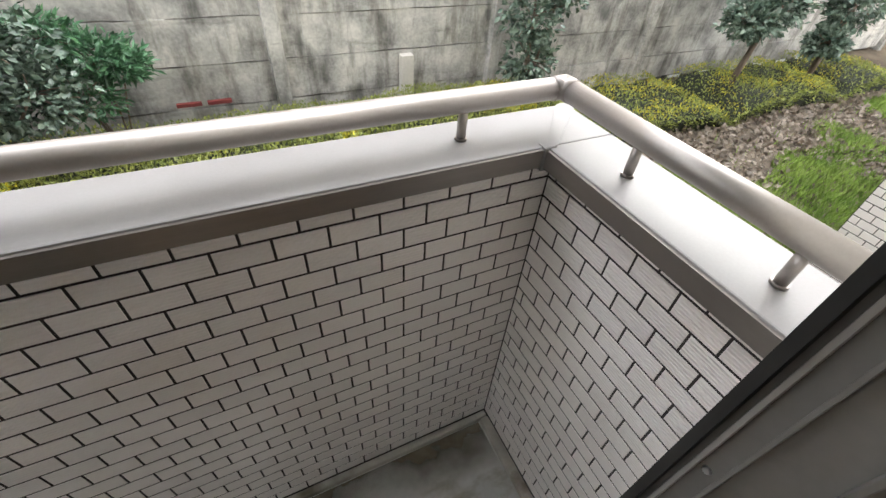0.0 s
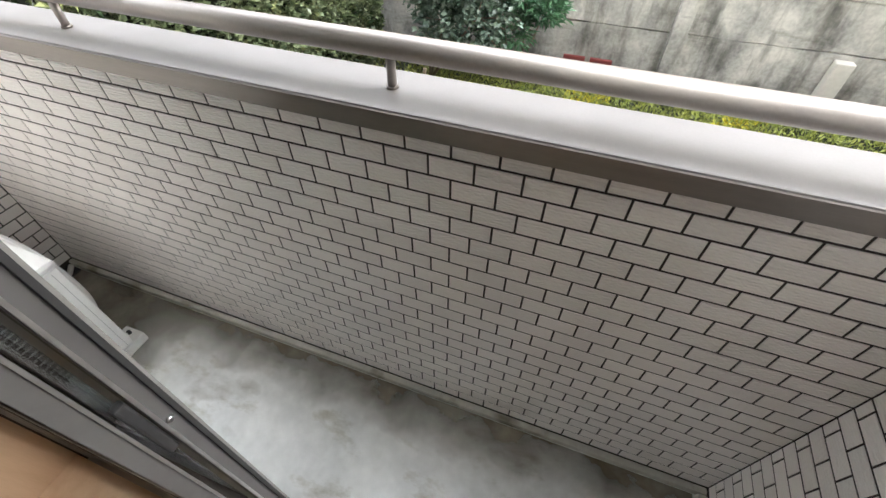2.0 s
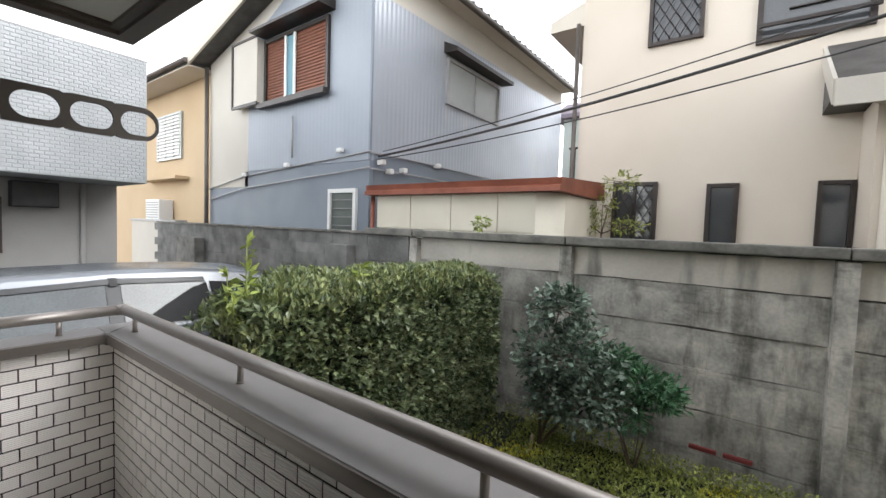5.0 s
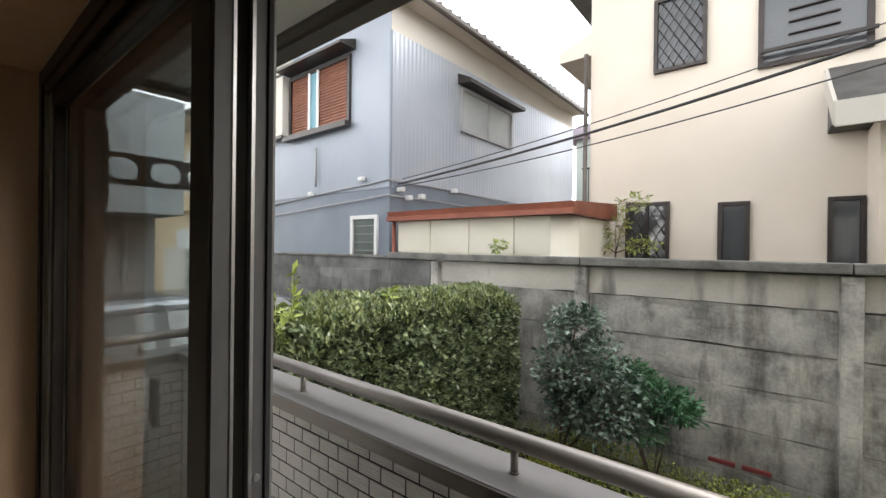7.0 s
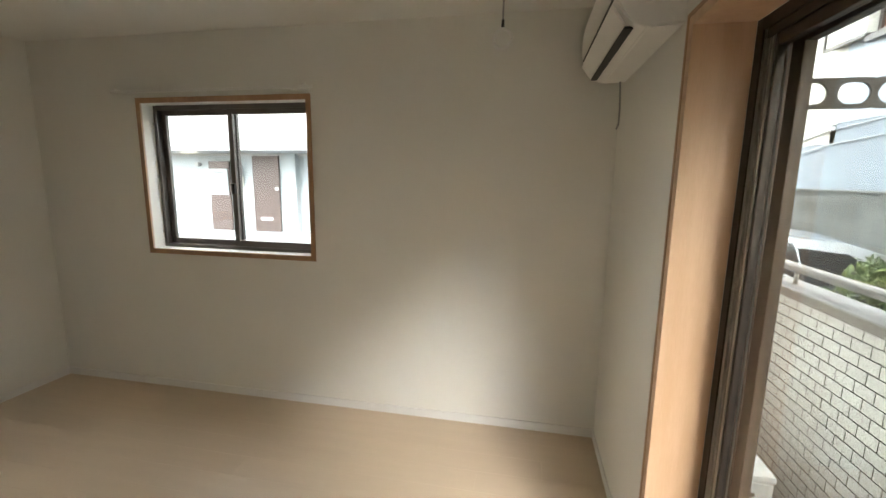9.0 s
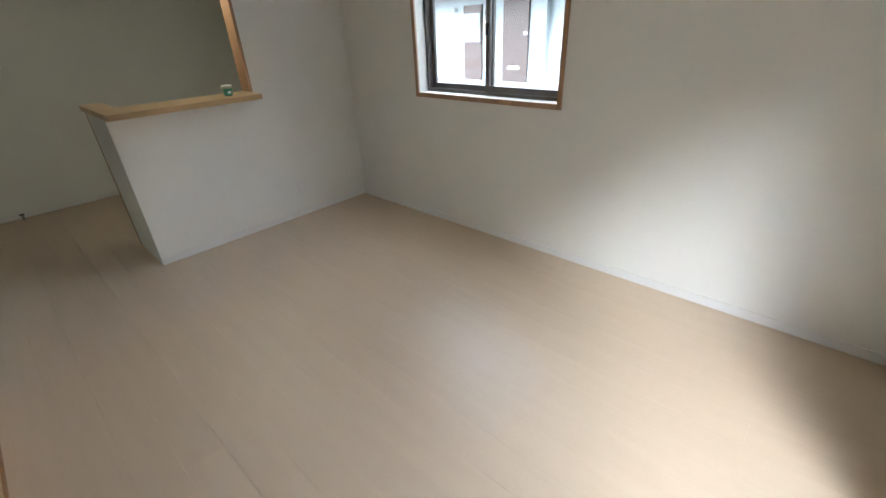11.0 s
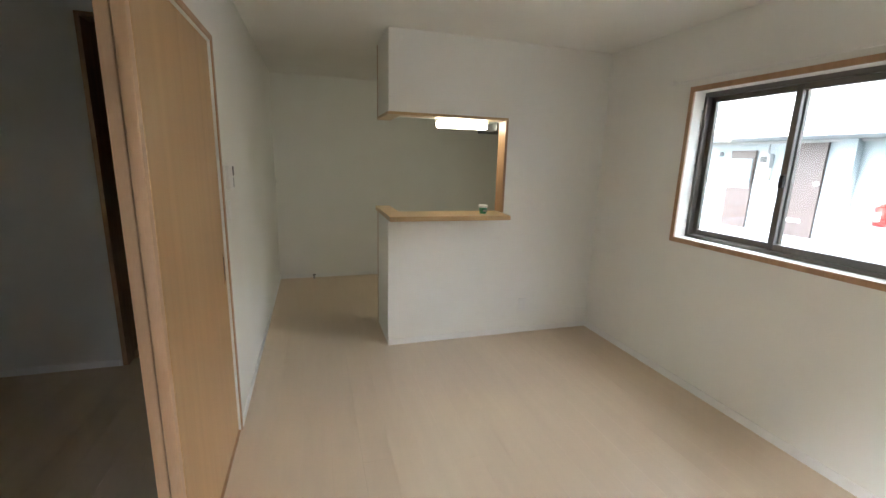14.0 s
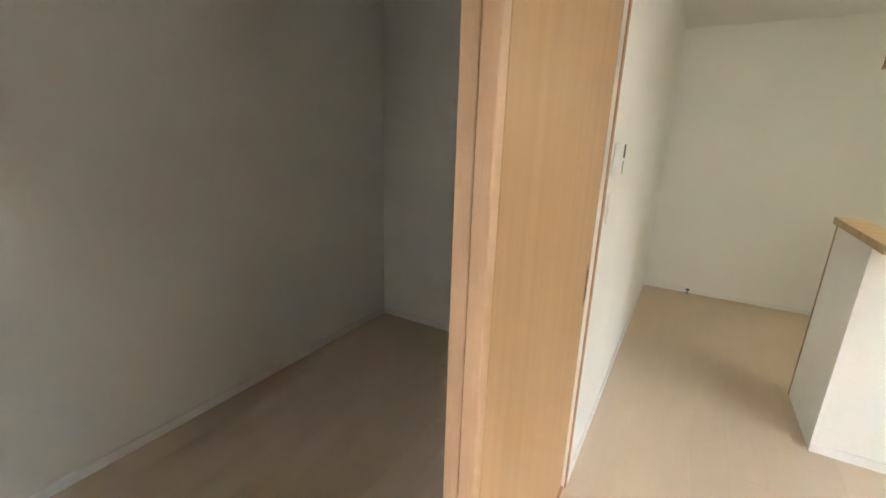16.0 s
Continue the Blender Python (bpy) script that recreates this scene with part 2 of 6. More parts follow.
M_SHEDROOF = mat("rust_red_sheet", (0.20, 0.06, 0.035), (0.30, 0.10, 0.06), 3, 0.5, 0.2, bump=0.05)
M_ROOF = mat("dark_slate_roof", (0.07, 0.065, 0.06), (0.12, 0.115, 0.11), 4, 0.75, bump=0.2)
M_EAVE = mat("cream_eave", (0.58, 0.53, 0.45), (0.64, 0.59, 0.51), 1, 0.85)
M_WHITETILE = mat("white_wall_tile", (0.38, 0.40, 0.41), (0.45, 0.47, 0.48), 2, 0.35, bump=0.03, island=0.04)
M_TILEBED = mat("tile_bed", (0.36, 0.375, 0.38), (0.41, 0.425, 0.43), 6, 0.9)
M_GREYWALL = mat("grey_wall_render", (0.36, 0.35, 0.335), (0.42, 0.41, 0.395), 1.2, 0.9, bump=0.1)
M_WHITEWALL = mat("bluish_white_wall", (0.32, 0.36, 0.38), (0.38, 0.42, 0.44), 1.2, 0.7, bump=0.04)
M_BROWNDOOR = mat("brown_steel_door", (0.052, 0.033, 0.029), (0.066, 0.043, 0.037), 3, 0.45, 0.1)
M_DARKFRAME = mat("dark_bronze_frame", (0.035, 0.028, 0.026), (0.05, 0.042, 0.038), 5, 0.45, 0.4)
M_WINDOW = mat("dark_window_glass", (0.05, 0.055, 0.06), (0.09, 0.095, 0.10), 0.8, 0.08, spec=0.8)
M_FROST = mat("frosted_window_glass", (0.28, 0.30, 0.29), (0.36, 0.38, 0.37), 1.2, 0.35)
M_SHUTTER = ribbed(mat("brown_blind", (0.20, 0.075, 0.045), (0.26, 0.10, 0.06), 3, 0.6), 2, 0.06, 0.9, 0.02)
M_CABLE = mat("black_cable", (0.03, 0.03, 0.03), (0.05, 0.05, 0.05), 6, 0.7)
M_CARPAINT = mat("silver_car_paint", (0.26, 0.275, 0.295), (0.30, 0.315, 0.335), 2, 0.24, 0.6)
M_VISOR = mat("dark_rain_visor", (0.015, 0.018, 0.02), (0.025, 0.028, 0.03), 3, 0.25)
M_TYRE = mat("tyre_rubber", (0.02, 0.02, 0.02), (0.03, 0.03, 0.03), 10, 0.85)
M_ASPHALT = mat("asphalt", (0.045, 0.045, 0.045), (0.075, 0.075, 0.072), 3, 0.95, bump=0.4, fine=80)
M_RED = mat("red_paint", (0.42, 0.03, 0.025), (0.5, 0.04, 0.03), 6, 0.4)
M_GREEN = mat("green_cup", (0.10, 0.38, 0.24), (0.13, 0.44, 0.28), 8, 0.45)
M_STAINLESS = mat("stainless_steel", (0.5, 0.5, 0.5), (0.56, 0.56, 0.56), 4, 0.3, 1.0, stretch=(8, 1, 1))
M_LETTER = mat("pale_label", (0.7, 0.7, 0.68), None, 3, 0.6)

def glass_mat(name, tint=(1, 1, 1), rough=0.0):
    m = bpy.data.materials.new(name)
    m.use_nodes = True
    n, l = m.node_tree.nodes, m.node_tree.links
    n.remove(n["Principled BSDF"])
    out = n["Material Output"]
    t = n.new("ShaderNodeBsdfTransparent"); t.inputs["Color"].default_value = (*tint, 1)
    g = n.new("ShaderNodeBsdfGlossy"); g.inputs["Roughness"].default_value = rough
    lw = n.new("ShaderNodeLayerWeight"); lw.inputs["Blend"].default_value = 0.5
    pw = n.new("ShaderNodeMath"); pw.operation = 'POWER'; pw.inputs[1].default_value = 5.0
    f = n.new("ShaderNodeMath"); f.operation = 'MULTIPLY_ADD'; f.inputs[1].default_value = 0.92; f.inputs[2].default_value = 0.035
    l.new(lw.outputs["Facing"], pw.inputs[0]); l.new(pw.outputs[0], f.inputs[0])
    x = n.new("ShaderNodeMixShader")
    l.new(f.outputs[0], x.inputs[0]); l.new(t.outputs[0], x.inputs[1]); l.new(g.outputs[0], x.inputs[2])
    l.new(x.outputs[0], out.inputs[0])
    return m
M_GLASS = glass_mat("window_glass", (0.86, 0.885, 0.885), 0.02)
M_DARKPANE = mat("dark_car_pane", (0.006, 0.007, 0.008), (0.01, 0.011, 0.012), 3, 0.25, spec=0.12)
M_CARGLASS = mat("tinted_car_glass", (0.02, 0.03, 0.034), (0.06, 0.08, 0.085), 1.5, 0.04, spec=0.7)
M_TUBE = bpy.data.materials.new("fluorescent_tube")
M_TUBE.use_nodes = True
tp = M_TUBE.node_tree.nodes["Principled BSDF"]
tp.inputs["Emission Color"].default_value = (1.0, 0.93, 0.68, 1)
tp.inputs["Emission Strength"].default_value = 0.75

# ---------------------------------------------------------------- builders
def box(bm, x0, x1, y0, y1, z0, z1, bev=0.0):
    x0, x1 = min(x0, x1), max(x0, x1); y0, y1 = min(y0, y1), max(y0, y1); z0, z1 = min(z0, z1), max(z0, z1)
    v = [bm.verts.new((x, y, z)) for z in (z0, z1) for y in (y0, y1) for x in (x0, x1)]
    fs = [bm.faces.new([v[i] for i in q]) for q in ((0, 2, 3, 1), (4, 5, 7, 6), (0, 1, 5, 4), (2, 6, 7, 3), (0, 4, 6, 2), (1, 3, 7, 5))]
    if bev:
        es = list({e for f in fs for e in f.edges})
        bmesh.ops.bevel(bm, geom=es, offset=bev, segments=2, profile=0.6, affect='EDGES')
    return bm

def cyl(bm, p0, p1, r0, r1=None, seg=16, caps=True):
    p0, p1 = Vector(p0), Vector(p1)
    r1 = r0 if r1 is None else r1
    d = (p1 - p0).normalized()
    a = d.orthogonal().normalized(); b = d.cross(a)
    rings = [[bm.verts.new(p + (a * math.cos(2 * math.pi * i / seg) + b * math.sin(2 * math.pi * i / seg)) * r) for i in range(seg)] for p, r in ((p0, r0), (p1, r1))]
    for i in range(seg):
        f = bm.faces.new((rings[0][i], rings[0][(i + 1) % seg], rings[1][(i + 1) % seg], rings[1][i])); f.smooth = True
    if caps:
        bm.faces.new(rings[0][::-1]); bm.faces.new(rings[1])
    return bm

def tube(bm, pts, r, seg=8):
    """A bent tube through the points."""
    pts = [Vector(p) for p in pts]
    rings = []
    for i, p in enumerate(pts):
        d = (pts[min(i + 1, len(pts) - 1)] - pts[max(i - 1, 0)]).normalized()
        a = d.cross(Vector((0, 0, 1)))
        a = a.normalized() if a.length > 1e-4 else Vector((1, 0, 0))
        b = d.cross(a)
        rr = r[i] if isinstance(r, (list, tuple)) else r
        rings.append([bm.verts.new(p + (a * math.cos(2 * math.pi * k / seg) + b * math.sin(2 * math.pi * k / seg)) * rr) for k in range(seg)])
    for q, w in zip(rings, rings[1:]):
        for k in range(seg):
            f = bm.faces.new((q[k], q[(k + 1) % seg], w[(k + 1) % seg], w[k])); f.smooth = True
    bm.faces.new(rings[0][::-1]); bm.faces.new(rings[-1])
    return bm

def prism(bm, outline, axis, a, b):
    """An outline of (u, v) pairs pushed along an axis from a to b; u, v are the other two axes in x, y, z order."""
    def at(u, v, w):
        return {0: (w, u, v), 1: (u, w, v), 2: (u, v, w)}[axis]
    lo = [bm.verts.new(at(u, v, a)) for u, v in outline]
    hi = [bm.verts.new(at(u, v, b)) for u, v in outline]
    n = len(outline)
    for i in range(n):
        bm.faces.new((lo[i], lo[(i + 1) % n], hi[(i + 1) % n], hi[i]))
    bm.faces.new(lo[::-1]); bm.faces.new(hi)
    bmesh.ops.recalc_face_normals(bm, faces=bm.faces)
    return bm

def B(*a, **k):
    return box(bmesh.new(), *a, **k)

def C(*a, **k):
    return cyl(bmesh.new(), *a, **k)

def to_mesh(name, bm, material):
    bmesh.ops.recalc_face_normals(bm, faces=bm.faces)
    me = bpy.data.meshes.new(name)
    bm.to_mesh(me); bm.free()
    me.materials.append(material)
    return me

def thing(name, loc, label, category, group="", kind=""):
    ob = new(name)
    ob.location = loc
    return tagged(ob, label, category, group, kind)

def solid(name, bm, material, label="", category="", group="", kind=""):
    return tagged(new(name, to_mesh(name, bm, material)), label, category, group, kind)

def hang(ob, parent):
    ob.parent = parent
    ob.matrix_parent_inverse = Matrix.Translation(-parent.location) if parent.parent is None else Matrix.Identity(4)
    return ob

def part(name, bm, material, parent, label=""):
    return hang(tagged(new(name, to_mesh(name, bm, material)), label), parent)

def sheet(name, verts, faces, material, parent=None, kind="", label="", category=""):
    me = bpy.data.meshes.new(name)
    me.from_pydata(verts, [], faces)
    me.materials.append(material)
    ob = tagged(new(name, me), label, category, "", kind)
    return hang(ob, parent) if parent else ob

# ---------------------------------------------------------------- plan
XW, XE, YN, YS = -2.40, 0.44, -0.20, -4.05      # living room faces
YK = -6.21                                      # kitchen end wall
CEIL = 2.40
EXT = 0.05                                      # outer face of the window wall
WX0, WX1, WTOP = -1.36, 0.40, 1.955             # window opening
BZ = -0.207                                     # balcony floor
PY, PXE, PXW = 0.618, 0.582, -2.385             # parapet tile faces
CT = 1.030                                      # top of the coping
GZ = -0.5                                       # garden ground

def struct(name, bm, material, label=""):
    return solid(name, bm, material, label, kind="structure")

# ---- room shell
bm = bmesh.new()
box(bm, XW - 0.16, WX0 - 0.03, YN, EXT, -0.5, 2.75)
# The gap at x 1.34 to 1.66 is added to let daylight into the side room.
box(bm, WX1 + 0.02, 1.34, YN, EXT, -0.5, 2.75)
box(bm, 1.66, 2.36, YN, EXT, -0.5, 2.75)
box(bm, 1.34, 1.66, YN, EXT, -0.5, 1.12)
box(bm, 1.34, 1.66, YN, EXT, 1.70, 2.75)
box(bm, WX0 - 0.03, WX1 + 0.02, YN, EXT, WTOP + 0.03, 2.75)
box(bm, WX0 - 0.03, WX1 + 0.02, YN, EXT, -0.5, -0.03)
struct("wall_north", bm, M_WALLPAPER, "white papered wall with a wide balcony window")
SY0, SY1, SZ0, SZ1 = -3.165, -1.985, 1.02, 1.98
bm = bmesh.new()
box(bm, XW - 0.16, XW, SY1, YN, -0.2, 2.75)
box(bm, XW - 0.16, XW, YK, SY0, -0.2, 2.75)
box(bm, XW - 0.16, XW, SY0, SY1, -0.2, SZ0)
box(bm, XW - 0.16, XW, SY0, SY1, SZ1, 2.75)
struct("wall_west", bm, M_WALLPAPER, "white papered wall with a small sliding window")
DY0, DY1, DTOP = -3.165, -1.50, 2.0
bm = bmesh.new()
box(bm, XE, XE + 0.11, DY1, YN, -0.2, 2.75)
box(bm, XE, XE + 0.11, YK, DY0, -0.2, 2.75)
box(bm, XE, XE + 0.11, DY0, DY1, DTOP, 2.75)
struct("wall_east", bm, M_WALLPAPER, "white papered wall with a wide sliding door opening")
struct("wall_south", B(XW - 0.16, XE + 0.11, YK - 0.12, YK, -0.2, 2.75), M_WALLPAPER, "plain white papered kitchen wall")
# half wall with the hatch above it
CX0, CX1 = -1.49, -0.53
bm = bmesh.new()
box(bm, XW, CX0, YS - 0.12, YS, 0, CEIL)
box(bm, CX0, CX1, YS - 0.12, YS, 0, 1.045)
box(bm, CX0, CX1, YS - 0.12, YS, 1.835, CEIL)
box(bm, CX1 - 0.10, CX1, YS - 0.53, YS - 0.12, 0, 1.045)
box(bm, CX1 - 0.10, CX1, YS - 0.53, YS - 0.12, 1.835, CEIL)
struct("wall_counter", bm, M_WALLPAPER, "white half wall with a serving hatch to the kitchen")
# side room
bm = bmesh.new()
box(bm, 2.20, 2.36, -4.28, YN, -0.2, 2.75)
box(bm, XE + 0.11, 0.62, -4.28, -4.16, -0.2, 2.75)
box(bm, 1.35, 2.20, -4.28, -4.16, -0.2, 2.75)
box(bm, 0.62, 1.35, -4.28, -4.16, 2.31, 2.75)
box(bm, 0.62, 1.35, -4.28, -4.16, -0.2, -0.0085)
box(bm, XE + 0.111, 1.47, -4.95, -4.85, -0.2, 2.75)
box(bm, XE + 0.111, 0.60, -4.849, -4.281, -0.2, 2.75)
box(bm, 1.37, 1.47, -4.849, -4.281, -0.2, 2.75)
struct("wall_side_room", bm, M_WALLPAPER, "white papered walls of an unlit side room")
struct("ceiling", B(XW - 0.16, 2.36, YK - 0.12, EXT, CEIL, CEIL + 0.25), M_CEIL, "white papered ceiling")

# ---- outer walls, balcony and its roof
struct("balcony_floor", B(PXW - 0.12, PXE + 0.12, EXT, PY + 0.1, BZ - 0.2, BZ), M_BFLOOR, "grey mortar balcony floor with dark damp stains")
bm = bmesh.new()
box(bm, PXW, PXE, PY - 0.025, PY + 0.001, BZ, BZ + 0.035, 0.01)
struct("trim_kerb", bm, M_MORTAR, "stained mortar kerb along the balcony wall")
bm = bmesh.new()
box(bm, PXE - 0.035, PXE + 0.001, EXT, PY - 0.026, BZ, BZ + 0.04, 0.012)
struct("trim_kerb_side", bm, M_MORTAR, "stained mortar kerb along the balcony side")
parapet = {}
for nm, (x0, x1, y0, y1) in {"wall_parapet": (PXW - 0.125, PXE + 0.125, PY + 0.0035, PY + 0.118), "wall_parapet_east": (PXE + 0.0035, PXE + 0.118, EXT, PY + 0.003), "wall_parapet_west": (PXW - 0.118, PXW - 0.0035, EXT, PY + 0.003)}.items():
    parapet[nm] = struct(nm, B(x0, x1, y0, y1, -0.75, 0.995), M_GROUT, "balcony parapet faced with ribbed off-white tiles and dark joints")

# ---- copings with their lips, and the cover strips of their mitres
IY, OY, IXE, OXE, IXW, OXW = 0.587, 0.746, 0.530, 0.700, -2.342, -2.512
cap = struct("trim_coping", B(OXW, OXE, IY, OY, CT - 0.03, CT, 0.004), M_COPING, "wide bronze aluminium coping on the balcony parapet")
part("lip", B(OXW + 0.18, OXE - 0.18, IY - 0.006, IY + 0.006, CT - 0.044, CT - 0.004), M_LIP, cap)
part("outer_lip", B(OXW, OXE, OY - 0.004, OY + 0.006, CT - 0.044, CT - 0.004), M_LIP, cap)
cap_e = struct("trim_coping_east", B(IXE, OXE, EXT, IY - 0.001, CT - 0.03, CT, 0.004), M_COPING, "bronze aluminium coping on the short balcony wall")
part("lip", B(IXE - 0.006, IXE + 0.006, EXT, IY - 0.007, CT - 0.044, CT - 0.004), M_LIP, cap_e)
cap_w = struct("trim_coping_west", B(OXW, IXW, EXT, IY - 0.001, CT - 0.03, CT, 0.004), M_COPING, "bronze aluminium coping on the far balcony wall")
part("lip", B(IXW - 0.006, IXW + 0.006, EXT, IY - 0.007, CT - 0.044, CT - 0.004), M_LIP, cap_w)
for own, xi, xo in ((cap_e, IXE, OXE), (cap_w, IXW, OXW)):
    bm = bmesh.new()
    s = 1 if xo > xi else -1
    prism(bm, [(xi - 0.010 * s, IY - 0.008), (xi + 0.018 * s, IY - 0.008), (xo, OY - 0.03), (xo, OY), (xo - 0.03 * s, OY)], 2, CT, CT + 0.003)
    box(bm, xi - 0.012 * s, xi + 0.016 * s, IY - 0.010, IY + 0.014, CT - 0.050, CT + 0.002)
    part("mitre_cover", bm, M_COPING, own)

# ---- handrail
RY, RXE, RXW, RZ = 0.668, 0.608, -2.425, 1.110
rail = thing("handrail", (0, RY, CT), "brushed bronze tube handrail on short posts along the coping", "handrail")
for nm, a, b in (("rail_tube", (RXW, RY, RZ), (RXE, RY, RZ)), ("rail_tube", (RXE, RY, RZ), (RXE, EXT, RZ)), ("rail_tube", (RXW, RY, RZ), (RXW, EXT, RZ))):
    part(nm, C(a, b, 0.0225, seg=24), M_RAIL, rail)
for x in (RXE, RXW):
    bm = bmesh.new()
    bmesh.ops.create_uvsphere(bm, u_segments=20, v_segments=12, radius=0.0245, matrix=Matrix.Translation((x, RY, RZ)))
    s = -1 if x > 0 else 1
    cyl(bm, (x, RY, RZ), (x + 0.03 * s, RY, RZ), 0.0245, seg=24)
    cyl(bm, (x, RY, RZ), (x, RY - 0.03, RZ), 0.0245, seg=24)
    for f in bm.faces:
        f.smooth = True
    part("elbow", bm, M_RAIL, rail)
for x, y in [(x, RY) for x in (0.375, -0.505, -1.386, -2.285)] + [(x, y) for x in (RXE, RXW) for y in (0.445, 0.15)]:
    post = part("post", C((x, y, CT + 0.002), (x, y, RZ - 0.018), 0.0095, seg=14), M_RAIL, rail)
    part("foot_ring", C((x, y, CT + 0.001), (x, y, CT + 0.006), 0.0125, seg=14), M_LIP, post)

# ---- canopy of the storey above
bm = bmesh.new()
box(bm, -2.44, 0.66, EXT, 0.66, 2.37, 2.50)
canopy = struct("ceiling_balcony", bm, M_SOFFIT, "grey board soffit of the balcony above")
def rim(o, z0, z1, w, m, nm):
    b = bmesh.new()
    box(b, -2.44 - o, 0.66 + o, 0.66 + o - w, 0.66 + o, z0, z1)
    box(b, -2.44 - o, -2.44 - o + w, EXT, 0.66 + o - w - 0.001, z0, z1)
    box(b, 0.66 + o - w, 0.66 + o, EXT, 0.66 + o - w - 0.001, z0, z1)
    return part(nm, b, m, canopy)
rim(0.0, 2.352, 2.369, 0.035, M_FASCIA, "inner_rim")
rim(0.075, 2.335, 2.52, 0.074, M_FASCIA, "fascia")
rim(0.040, 2.345, 2.367, 0.012, M_COPING, "rim_bead")
struct("wall_upper", B(-2.6, 6.5, -6.4, EXT - 0.002, 2.76, 5.2), M_RENDER, "rendered upper storey")

# ---- parapet tiles
def tile_mesh(name, w, h, d, normal, m):
    """A chamfered tile centred on its back face, facing along the normal."""
    c = min(0.0022, d * 0.6)
    outer = [(-w / 2, -h / 2), (w / 2, -h / 2), (w / 2, h / 2), (-w / 2, h / 2)]
    inner = [(-w / 2 + c, -h / 2 + c), (w / 2 - c, -h / 2 + c), (w / 2 - c, h / 2 - c), (-w / 2 + c, h / 2 - c)]
    rows = [(u, v, 0.0) for u, v in outer] + [(u, v, d - c) for u, v in outer] + [(u, v, d) for u, v in inner]
    n = Vector(normal); t = Vector((0, 0, 1)).cross(n)
    verts = [tuple(t * u + Vector((0, 0, v)) + n * e) for u, v, e in rows]
    faces = [(8, 9, 10, 11)]
    for k in range(4):
        j = (k + 1) % 4
        faces += [(k, j, 4 + j, 4 + k), (4 + k, 4 + j, 8 + j, 8 + k)]
    return verts, faces

def tile_wall(parent, normal, fixed, u0, u1, z0, z1, line, tick, near=None, w=0.1, h=0.0525, joint=0.0052, depth=0.0016, m=M_TILE, m_rest=M_TILE_REST, sign=1):
    """Running-bond tiles on an upright plane, from u0 to u1 along the wall."""
    cache, rest_v, rest_f = {}, [], []
    k0, k1 = math.floor((z0 - line) / h), math.ceil((z1 - line) / h)
    for k in range(k0, k1):
        a, b = max(z0, line + k * h), min(z1, line + (k + 1) * h)
        if b - a < 0.012:
            continue
        off = tick + (0.0 if k % 2 == 0 else w / 2)
        i0, i1 = math.floor((u0 - off) / w), math.ceil((u1 - off) / w)
        for i in range(i0, i1):
            p, q = max(u0, off + i * w), min(u1, off + (i + 1) * w)
            if q - p < 0.014:
                continue
            key = (round(q - p, 3), round(b - a, 3))
            cu, cz = (p + q) / 2, (a + b) / 2
            place = Vector((cu, fixed, cz)) if normal[1] else Vector((fixed, cu, cz))
            v, f = tile_mesh("tile", key[0] - joint, key[1] - joint, depth, normal, m)
            if near is None or near(cu, cz):
                if key not in cache:
                    me = bpy.data.meshes.new("tile"); me.from_pydata(v, [], f); me.materials.append(m)
                    cache[key] = me
                ob = new("tile", cache[key])
                ob.location = place
                hang(ob, parent)
            else:
                n0 = len(rest_v)
                rest_v += [(x + place.x, y + place.y, z + place.z) for x, y, z in v]
                rest_f += [tuple(n0 + j for j in g) for g in f]
    if rest_v:
        sheet("tiles", rest_v, rest_f, m_rest, parent, "stuff")

# ---- window to the balcony
win = thing("window_1", (WX0, 0, 0), "wide bronze aluminium sliding window pushed open", "window", kind="structure")
bm = bmesh.new()
box(bm, WX0 - 0.005, WX0 + 0.03, -0.05, 0.066, -0.03, WTOP + 0.005)
part("jamb", bm, M_SASH, win)
part("jamb_track", B(WX0 + 0.0305, WX0 + 0.045, -0.045, -0.036, 0.0, WTOP - 0.03), M_SASHLIGHT, win, "bare aluminium track edge")
part("jamb_track", B(WX0 + 0.0305, WX0 + 0.045, 0.000, 0.012, 0.0, WTOP - 0.03), M_SASHLIGHT, win, "bare aluminium track edge")
jr = part("jamb", B(WX1 - 0.012, WX1 + 0.018, -0.148, 0.066, -0.03, WTOP + 0.005), M_JAMB, win, "grey aluminium jamb with ribs and screws")
part("gasket", B(WX1 - 0.034, WX1 - 0.0125, 0.050, 0.063, -0.02, WTOP - 0.03), M_RUBBER, jr)
part("rib", B(WX1 - 0.026, WX1 - 0.0125, 0.036, 0.042, -0.02, WTOP - 0.03, 0.001), M_SASHLIGHT, jr)
part("rib", B(WX1 - 0.030, WX1 - 0.0125, 0.008, 0.013, -0.02, WTOP - 0.03, 0.001), M_JAMB, jr)
part("rib", B(WX1 - 0.024, WX1 - 0.0125, -0.096, -0.090, -0.02, WTOP - 0.03, 0.001), M_JAMB, jr)
part("rib", B(WX1 - 0.030, WX1 - 0.0125, -0.050, -0.044, -0.02, WTOP - 0.03, 0.001), M_JAMB, jr)
for z in (0.32, 0.62, 0.92, 1.22):
    bm = bmesh.new()
    cyl(bm, (WX1 - 0.0125, 0.026, z), (WX1 - 0.016, 0.026, z), 0.006, 0.004, 12)
    part("screw", bm, M_SCREW, jr)
bm = bmesh.new()
box(bm, WX0 + 0.031, WX1 - 0.013, -0.05, 0.066, WTOP - 0.03, WTOP + 0.004)
head = part("head_rail", bm, M_SASH, win)
for y in (-0.045, -0.002, 0.06):
    part("head_track", B(WX0 + 0.032, WX1 - 0.035, y, y + 0.005, WTOP - 0.055, WTOP - 0.0305), M_SASH, head)
bm = bmesh.new()
